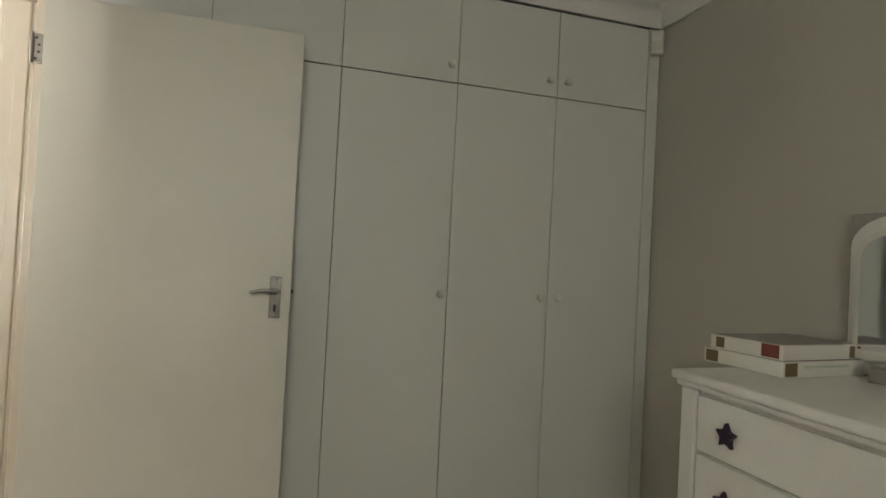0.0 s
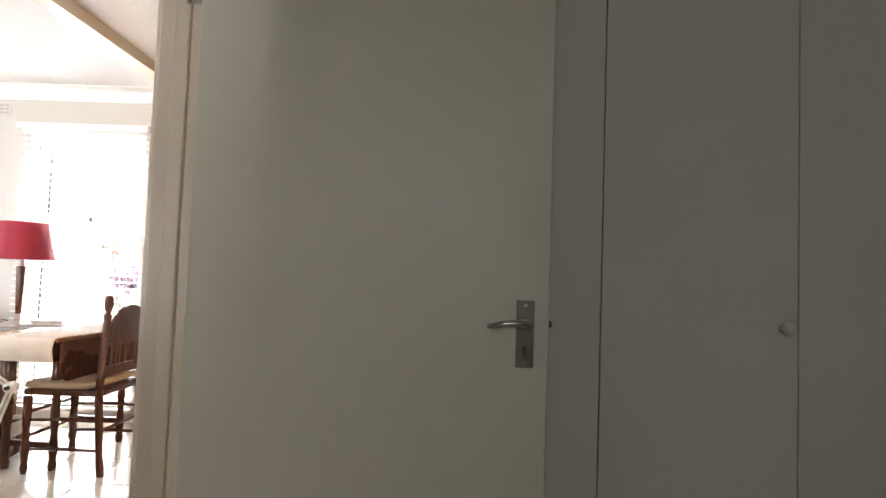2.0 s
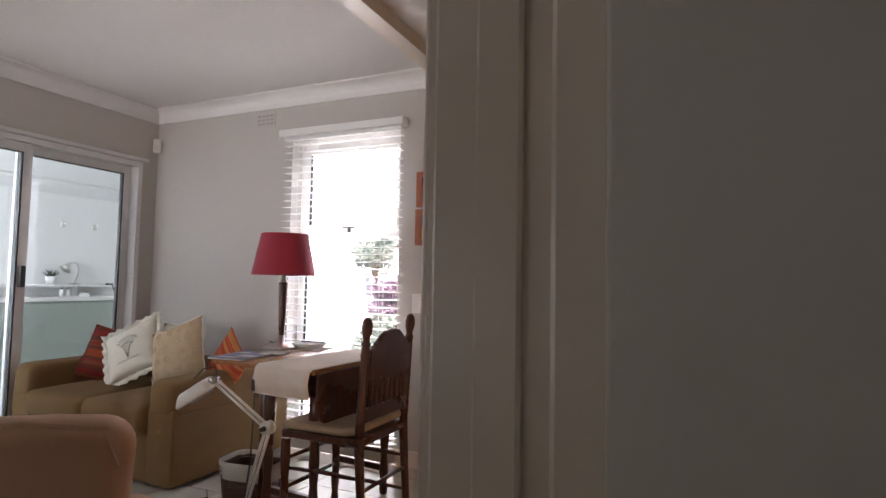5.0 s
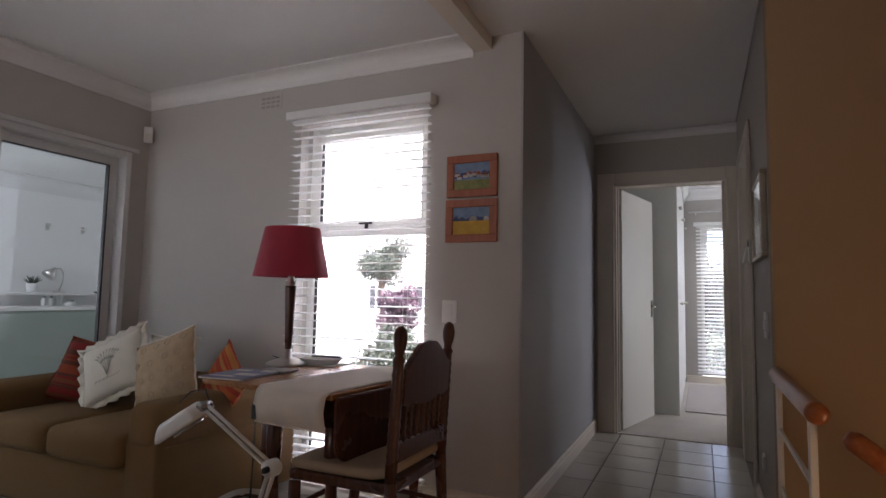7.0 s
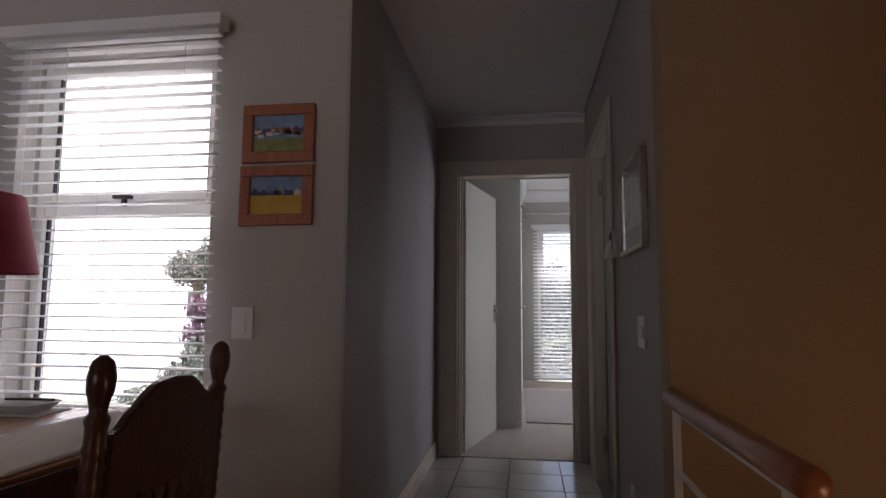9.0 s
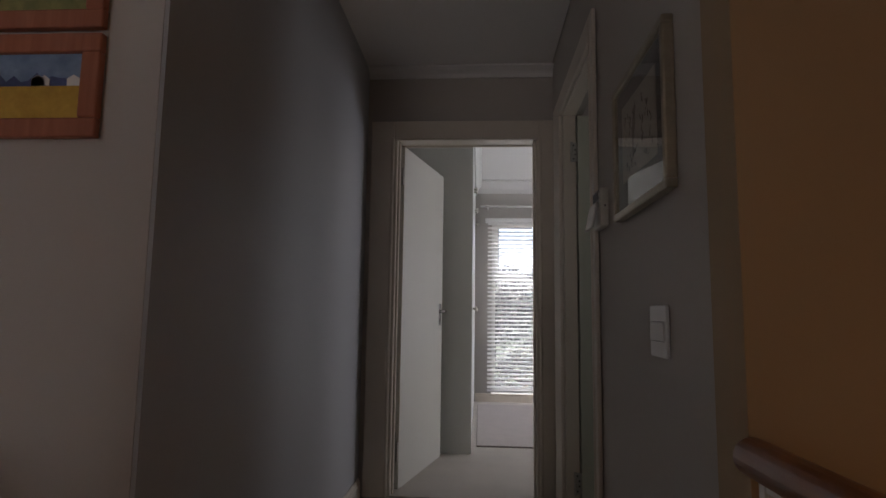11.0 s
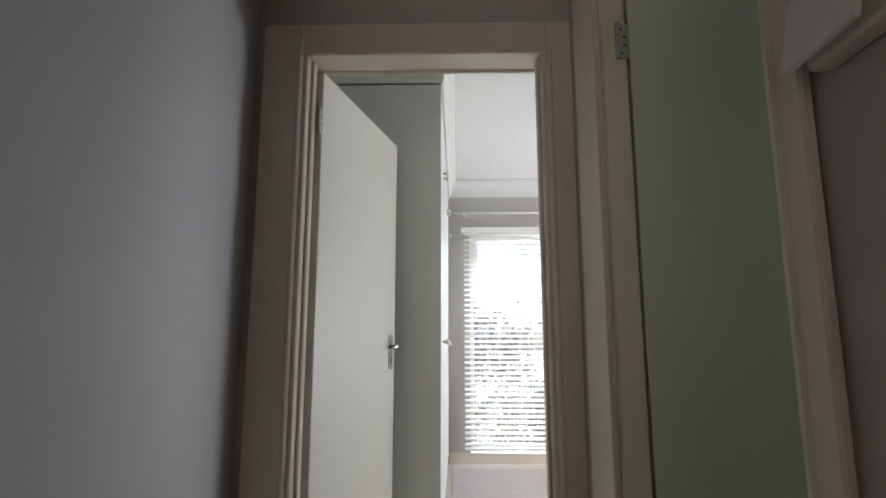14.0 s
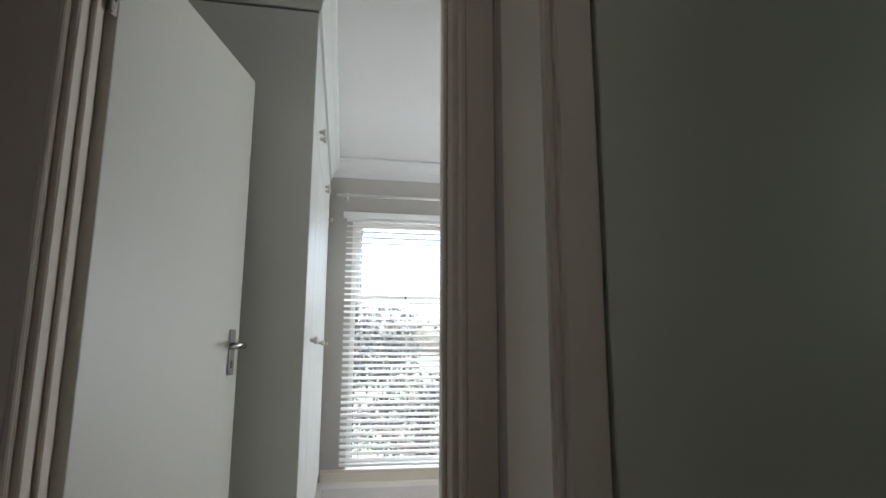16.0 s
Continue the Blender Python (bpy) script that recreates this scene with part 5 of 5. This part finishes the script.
def hall_print():
    p = thing("framed_print", "bird print in dark mat and silver gilt frame behind glass", "picture", (-0.331, 0, 0))
    y0, y1, z0, z1 = 4.45, 4.93, 1.292, 1.685
    f = 0.021
    for a, b, c, d in ((y0, y1, z1 - f, z1), (y0, y1, z0, z0 + f), (y0, y0 + f, z0 + f, z1 - f), (y1 - f, y1, z0 + f, z1 - f)):
        fr = part("frame", box(-0.028, 0.0, a, b, c, d, 0.005, 2), M_SILVERFR, p, "silver gilt frame")
    part("mat", box(-0.012, -0.002, y0 + f, y1 - f, z0 + f, z1 - f), M_MAT, p, "dark mat")
    a, b, c, d = y0 + 0.095, y1 - 0.075, z0 + 0.10, z1 - 0.075
    part("print", box(-0.0135, -0.012, a, b, c, d), M_PRINT, p, "cream printed sheet")
    ink = bmesh.new()
    rr = random.Random(5)
    for k in range(60):
        y, z = a + (b - a) * (0.1 + 0.8 * rr.random()), c + (d - c) * (0.08 + 0.7 * rr.random())
        ang = rr.uniform(0.5, 2.4)
        ln = rr.uniform(0.008, 0.03)
        tube([(-0.0138, y, z), (-0.0138, y + ln * math.cos(ang), z + ln * math.sin(ang))], rr.uniform(0.0008, 0.002), 4, ink)
    ym, zm = (a + b) / 2 + 0.05, (c + d) / 2 + 0.02
    for k in range(10):
        t = k / 9
        bmesh.ops.create_uvsphere(ink, u_segments=6, v_segments=4, radius=0.004 + 0.011 * math.sin(t * 3.1), matrix=Matrix.Translation((-0.0138, ym - 0.03 * t, zm + 0.11 * t - 0.05)) @ Matrix.Diagonal((0.08, 1, 1.2, 1)))
    part("drawing", ink, M_INK, p, "brown ink bird and grasses")
    part("glass", box(-0.0205, -0.0185, y0 + f, y1 - f, z0 + f, z1 - f), M_GLASS, p)


hall_print()

kp = thing("alarm_keypad", "white alarm keypad with a flip cover, on the hall wall", "keypad", (-0.331, 5.13, 1.375))
part("case", box(-0.028, 0.0, -0.025, 0.095, -0.065, 0.065, 0.006, 3), M_KNOB, kp, "", True)
part("display_bezel", box(-0.0305, -0.0279, -0.012, 0.088, 0.018, 0.060, 0.002), M_BOXTOP, kp, "grey display bezel")
part("display", box(-0.0318, -0.0303, 0.0, 0.08, 0.026, 0.054, 0.001), M_MAT, kp, "dark display")
part("flip_cover", turned(box(-0.01, 0.0, -0.022, 0.09, -0.088, 0.0, 0.004, 2), Matrix.Translation((-0.032, 0.0, 0.014)) @ pose(0, 0, 0, 0, 12, 0)), M_WHITE, kp, "white flip cover hanging open")
for k in (0.012, 0.036):
    part("button", box(-0.0315, -0.0285, -0.02, -0.013, k, k + 0.012, 0.001), M_WHITE, kp)
part("screw", box(-0.016, -0.010, -0.0265, -0.0248, 0.0, 0.006), M_GAP, kp)


# ---------------------------------------------------------------- stair and rail
def stair():
    s = thing("staircase", "carpeted staircase going down beside the landing", "staircase", kind="structure")
    for k in range(9):
        part("step", box(-0.30 + 0.24 * k, -0.06 + 0.24 * k, 2.312, 3.22, -0.18 * (k + 1) - 0.12, -0.18 * (k + 1), 0.006), M_STEP, s)
    part("stringer", prism([(-0.30, -0.05), (-0.30, -0.4), (1.78, -1.96), (1.78, -1.62)], 0.03, None, Matrix.Translation((0, 3.222, 0))), M_TRIM, s)


stair()


def stair_rail():
    r = thing("stair_railing", "white metal railing with a round oak handrail", "railing")
    bm = lathe([(0.018, -0.004), (0.028, 0.004), (0.029, 0.02), (0.029, 0.848)], 20)
    bm.transform(Matrix.Translation((-0.343, 3.297, 0.81)) @ pose(0, 0, 0, -90, 0, 0))
    part("handrail", bm, M_OAK, r, "round oak handrail", True)
    for y in (3.385, 4.10):
        part("post", box(-0.353, -0.333, y - 0.011, y + 0.011, 0.001, 0.785, 0.003), M_WHITE, r)
    for z in (0.61, 0.40, 0.19):
        part("bar", box(-0.349, -0.337, 3.396, 4.089, z - 0.008, z + 0.008, 0.002), M_WHITE, r)
    part("top_bar", box(-0.351, -0.335, 3.375, 4.11, 0.772, 0.7835, 0.002), M_WHITE, r)
    d = thing("stair_handrail", "round oak handrail sloping down the stairs", "handrail")
    part("handrail", tube([(-0.285, 3.30, 0.762), (-0.27, 3.30, 0.752), (-0.2, 3.30, 0.70), (1.3, 3.30, -0.42)], 0.028, 16, radii=[0.016, 0.027, 0.028, 0.028]), M_OAK, d, "", True)
    for x in (-0.15, 1.2):
        z = 0.70 - (x + 0.2) * 0.747
        part("post", box(x - 0.01, x + 0.01, 3.29, 3.31, z - 0.80, z - 0.02, 0.003), M_WHITE, d)


stair_rail()


# ---------------------------------------------------------------- bedroom things
def chest():
    c = thing("chest_of_drawers", "white-painted chest of drawers with dark star pulls", "chest of drawers", (1.68, 0.135, 0))
    # front faces -x
    part("carcass", box(0.012, 0.575, -0.51, 0.51, 0.06, 0.873, 0.004), M_CHEST, c)
    top = box(-0.03, 0.58, -0.54, 0.54, 0.890, 0.919, 0.010, 3)
    part("top", top, M_CHEST, c)
    part("cornice_moulding", box(-0.018, 0.578, -0.527, 0.527, 0.8735, 0.8895, 0.006, 3), M_CHEST, c)
    for y in (-0.49, 0.49):
        part("corner_post", box(-0.006, 0.03, y - 0.03, y + 0.03, 0.0, 0.873, 0.008, 3), M_CHEST, c)
    for z0, z1 in ((0.706, 0.858), (0.512, 0.696), (0.31, 0.502), (0.085, 0.30)):
        d = part("drawer", box(-0.004, 0.014, -0.452, 0.452, z0, z1, 0.003, 2), M_CHEST, c)
        part("drawer_gap", box(0.0105, 0.0125, -0.455, 0.455, z0 - 0.007, z0 - 0.001), M_BOXTOP, c)
        for y in (-0.335, 0.335):
            pts = []
            for k in range(10):
                a = math.pi / 2 + k * math.pi / 5
                q = 0.036 if k % 2 == 0 else 0.019
                pts.append((q * math.cos(a), q * math.sin(a)))
            part("star_pull", prism(pts, 0.014, None, Matrix.Translation((-0.004, y, (z0 + z1) / 2 - 0.004)) @ pose(0, 0, 0, 0, 0, -90) @ Matrix.Translation((0, -0.016, 0)), 0.002), M_STAR, d, "dark star-shaped pull")
    part("plinth", box(0.0, 0.573, -0.46, 0.46, 0.0, 0.058), M_CHEST, c)


chest()


def flat_box(label, at, rz, sx, sy, h, marks):
    """A lidded flat box; marks are prints (side, from, to, material) along the west or south side."""
    b = thing("storage_box", label, "box", at, rz, group="boxes on the chest of drawers")
    part("body", box(-sx / 2, sx / 2, -sy / 2, sy / 2, 0, h * 0.985, 0.003, 2), M_BOX, b)
    part("lid_print", box(-sx / 2 + 0.006, sx / 2 - 0.006, -sy / 2 + 0.006, sy / 2 - 0.006, h * 0.986, h), M_BOXTOP, b, "grey printed lid")
    for side, p, w, mat, z0, z1 in marks:
        if side == "w":
            part("label_print", box(-sx / 2 - 0.0012, -sx / 2 - 0.0002, p - w / 2, p + w / 2, h * z0, h * z1), mat, b)
        else:
            part("label_print", box(p - w / 2, p + w / 2, -sy / 2 - 0.0012, -sy / 2 - 0.0002, h * z0, h * z1), mat, b)


flat_box("white flat box with brown printed labels, lying on top", (2.057, 0.655, 0.920), 5, 0.375, 0.275, 0.046, [("w", 0.105, 0.045, M_BOXBROWN, 0.12, 0.88), ("s", -0.155, 0.048, M_BOXBROWN, 0.1, 0.9), ("s", -0.01, 0.19, M_GREEN, 0.56, 0.72)])
flat_box("white flat box with maroon printed label, stacked above", (2.053, 0.650, 0.9665), 6, 0.36, 0.245, 0.044, [("w", 0.085, 0.03, M_BOXBROWN, 0.15, 0.85), ("w", -0.085, 0.055, M_BOXRED, 0.1, 0.95), ("s", 0.135, 0.05, M_BOXBROWN, 0.1, 0.88)])

mf = thing("table_mirror", "white table mirror with an arched front on a dark back", "mirror", (2.225, 0.44, 0.920), 0)
half = [(-0.15, 0.0), (-0.15, 0.385)] + [(-0.15 * math.cos(t * math.pi / 14), 0.385 + 0.10 * math.sin(t * math.pi / 14)) for t in range(1, 14)] + [(0.15, 0.385), (0.15, 0.0)]
part("back_board", box(0.0005, 0.02, -0.152, 0.152, 0.0, 0.487, 0.003), M_BOXTOP, mf, "dark grey back board")
part("frame", prism(half, 0.02, None, pose(0, 0, 0, 0, 0, -90), 0.004), M_CHEST, mf, "white arched frame")
part("inner_frame", prism([(p * 0.74, 0.05 + q * 0.8) for p, q in half], 0.006, None, pose(-0.0205, 0, 0, 0, 0, -90) @ Matrix.Translation((0, -0.0055, 0)), 0.002), M_BOX, mf, "cream inner frame")
part("mirror_glass", prism([(p * 0.62, 0.08 + q * 0.7) for p, q in half], 0.002, None, pose(-0.0285, 0, 0, 0, 0, -90)), M_MIRROR, mf, "mirror glass")
tin = thing("keepsake_box", "small dark grey box beside the mirror", "box", (2.19, 0.36, 0.920), 4)
part("body", box(-0.06, 0.03, -0.09, 0.09, 0, 0.042, 0.003), M_BOXTOP, tin)
part("lid", box(-0.062, 0.032, -0.092, 0.092, 0.0425, 0.052, 0.003), M_BOXTOP, tin)

rug2 = thing("bedroom_rug", "taupe pile rug on the beige bedroom carpet", "rug", (-0.05, 8.75, 0.0045))
part("rug_top", box(-0.72, 0.9, -1.02, 0.98, 0, 0.012, 0.004), M_RUGGREY, rug2)


# ---------------------------------------------------------------- outside
tagged(mesh_object("ground", box(-400, 400, -400, 400, -3.4, -3.0), M_GRASS), kind="structure")
slab("pavement_court", -30, 8, 5.8, 20, -3.0, -2.94, M_PAVE)


def leaves(center, radii, n, size, rng, bm, hollow=0.55):
    for k in range(n):
        while True:
            v = Vector((rng.uniform(-1, 1), rng.uniform(-1, 1), rng.uniform(-1, 1)))
            if hollow < v.length < 1:
                break
        v *= 1 + 0.25 * noise.noise(v * 2.3 + Vector(center))
        p = Vector(center) + Vector((v.x * radii[0], v.y * radii[1], v.z * radii[2]))
        q = Euler((rng.uniform(0, 6), rng.uniform(0, 6), rng.uniform(0, 6))).to_matrix()
        s = size * rng.uniform(0.6, 1.4)
        a = [bm.verts.new(p + q @ Vector(c)) for c in ((-s, 0, 0), (0, -s * 0.45, 0.1 * s), (s, 0, 0), (0, s * 0.45, 0.1 * s))]
        bm.faces.new(a)


def tree(label, at, trunk_h, radii, n, size, seed, mat=None, cat="tree"):
    rng = random.Random(seed)
    t = thing("tree", label, cat, at)
    bm = bmesh.new()
    top = trunk_h
    tube([(0, 0, 0), (0.05, 0.02, top * 0.5), (0.0, 0.05, top), (0.1, 0, top + radii[2] * 0.7)], 0.1, 8, bm, [0.16, 0.12, 0.09, 0.03])
    cl = bmesh.new()
    for k in range(9):
        a = k * 2.4 + rng.uniform(-.3, .3)
        r = rng.uniform(0.35, 0.75)
        e = Vector((math.cos(a) * radii[0] * r, math.sin(a) * radii[1] * r, top + radii[2] * rng.uniform(-0.3, 0.9)))
        tube([(0, 0, top * rng.uniform(0.86, 1.0)), e * 0.55 + Vector((0, 0, top * 0.44)), e], 0.04, 6, bm, [0.06, 0.035, 0.012])
        leaves(e, (radii[0] * 0.5, radii[1] * 0.5, radii[2] * 0.42), n // 9, size, rng, cl, 0.15)
    part("trunk", bm, M_BARK, t)
    part("crown", cl, mat or M_LEAF, t)


tree("leafy green tree beyond the living room window", (-7.95, 14.0, -3.0), 4.72, (0.85, 0.6, 0.75), 6800, 0.036, 11)
tree("bushy purple-leaved shrub beside the court", (-5.5, 10.4, -3.0), 3.72, (0.42, 0.4, 0.46), 5200, 0.03, 12, M_LEAFP, "shrub")
tree("bushy green shrub in front of the window", (-5.28, 9.8, -3.0), 3.0, (0.48, 0.45, 0.62), 6600, 0.033, 13, None, "shrub")
tree("low pale shrub by the court wall", (-4.75, 8.2, -3.0), 2.95, (0.42, 0.35, 0.2), 2600, 0.026, 18, None, "shrub")
tree("large leafy tree behind the bedroom window", (-0.9, 15.5, -3.0), 3.6, (1.7, 1.6, 1.7), 6000, 0.05, 14, M_LEAFG)
tree("small-leaved tree near the bedroom window", (0.55, 14.0, -3.0), 2.4, (1.3, 1.2, 1.1), 5500, 0.045, 15, M_LEAFG)
tree("tall tree with open branches above the bedroom window", (-1.2, 20.0, -3.0), 8.4, (2.6, 2.2, 1.2), 1800, 0.10, 16, M_LEAFG)


def house(label, at, w, d, h):
    o = thing("house", label, "house", at)
    part("wall", box(-w / 2, w / 2, 0, d, 0, h), M_HOUSE, o)
    part("roof", prism([(-w / 2 - 0.4, h), (w / 2 + 0.4, h), (0, h + 2.0)], d + 0.8, None, Matrix.Translation((0, -0.4, 0))), M_ROOF, o)
    for x, z in ((w / 2 - 6.2, 3.4), (w / 2 - 8.6, 3.4), (w / 2 - 6.2, 0.8)):
        wn_ = part("window", box(x - 0.4, x + 0.4, -0.03, 0.02, z, z + 1.2, 0.01), M_WHITE, o)
        for sx in (-1, 1):
            part("pane", box(x + sx * 0.19 - 0.15, x + sx * 0.19 + 0.15, -0.036, -0.031, z + 0.08, z + 1.12), M_MAT, wn_)


house("white-rendered house across the court", (-14.0, 24.0, -3.0), 17.0, 7.0, 20.0)


# ---------------------------------------------------------------- floor tiles
def tile_floor():
    """Square glazed tiles; those near the walk are parts, the others one mesh."""
    p, g = 0.332, 0.006
    x_start, y_start = -0.549, 6.5
    proto = box(0, p - g, 0, p - g, -0.008, 0.0, 0.0018)
    me = bpy.data.meshes.new("tile")
    proto.to_mesh(me)
    proto.free()
    me.materials.append(M_TILE)
    hall = bpy.data.objects["floor_hall"]
    living = bpy.data.objects["floor_living"]
    rest = bmesh.new()
    count = {hall.name: 0, living.name: 0}

    def lay(x0, x1, y0, y1, floor, near):
        i0, i1 = math.floor((x0 - x_start) / p), math.ceil((x1 - x_start) / p)
        j0, j1 = math.floor((y0 - y_start) / p), math.ceil((y1 - y_start) / p)
        for i in range(i0, i1):
            for j in range(j0, j1):
                a, b = max(x_start + i * p, x0), min(x_start + i * p + p - g, x1)
                c, d = max(y_start + j * p, y0), min(y_start + j * p + p - g, y1)
                if b - a < 0.01 or d - c < 0.01:
                    continue
                whole = b - a > p - g - 1e-3 and d - c > p - g - 1e-3
                if whole and near(a, c) and count[floor.name] < 290:
                    t = new("tile", me)
                    t.parent = floor
                    t.location = (a, c, random.uniform(-0.0004, 0.0004))
                    count[floor.name] += 1
                else:
                    box(a, b, c, d, -0.0075, 0.0, 0, 1, rest)
    lay(-1.435, -0.345, 4.352, 6.5, hall, lambda x, y: True)
    lay(-4.2, -0.36, -2.4, 4.348, living, lambda x, y: y > 1.6)
    ob = part("tiles", rest, M_TILE, living)
    tagged(ob, kind="stuff")


tile_floor()
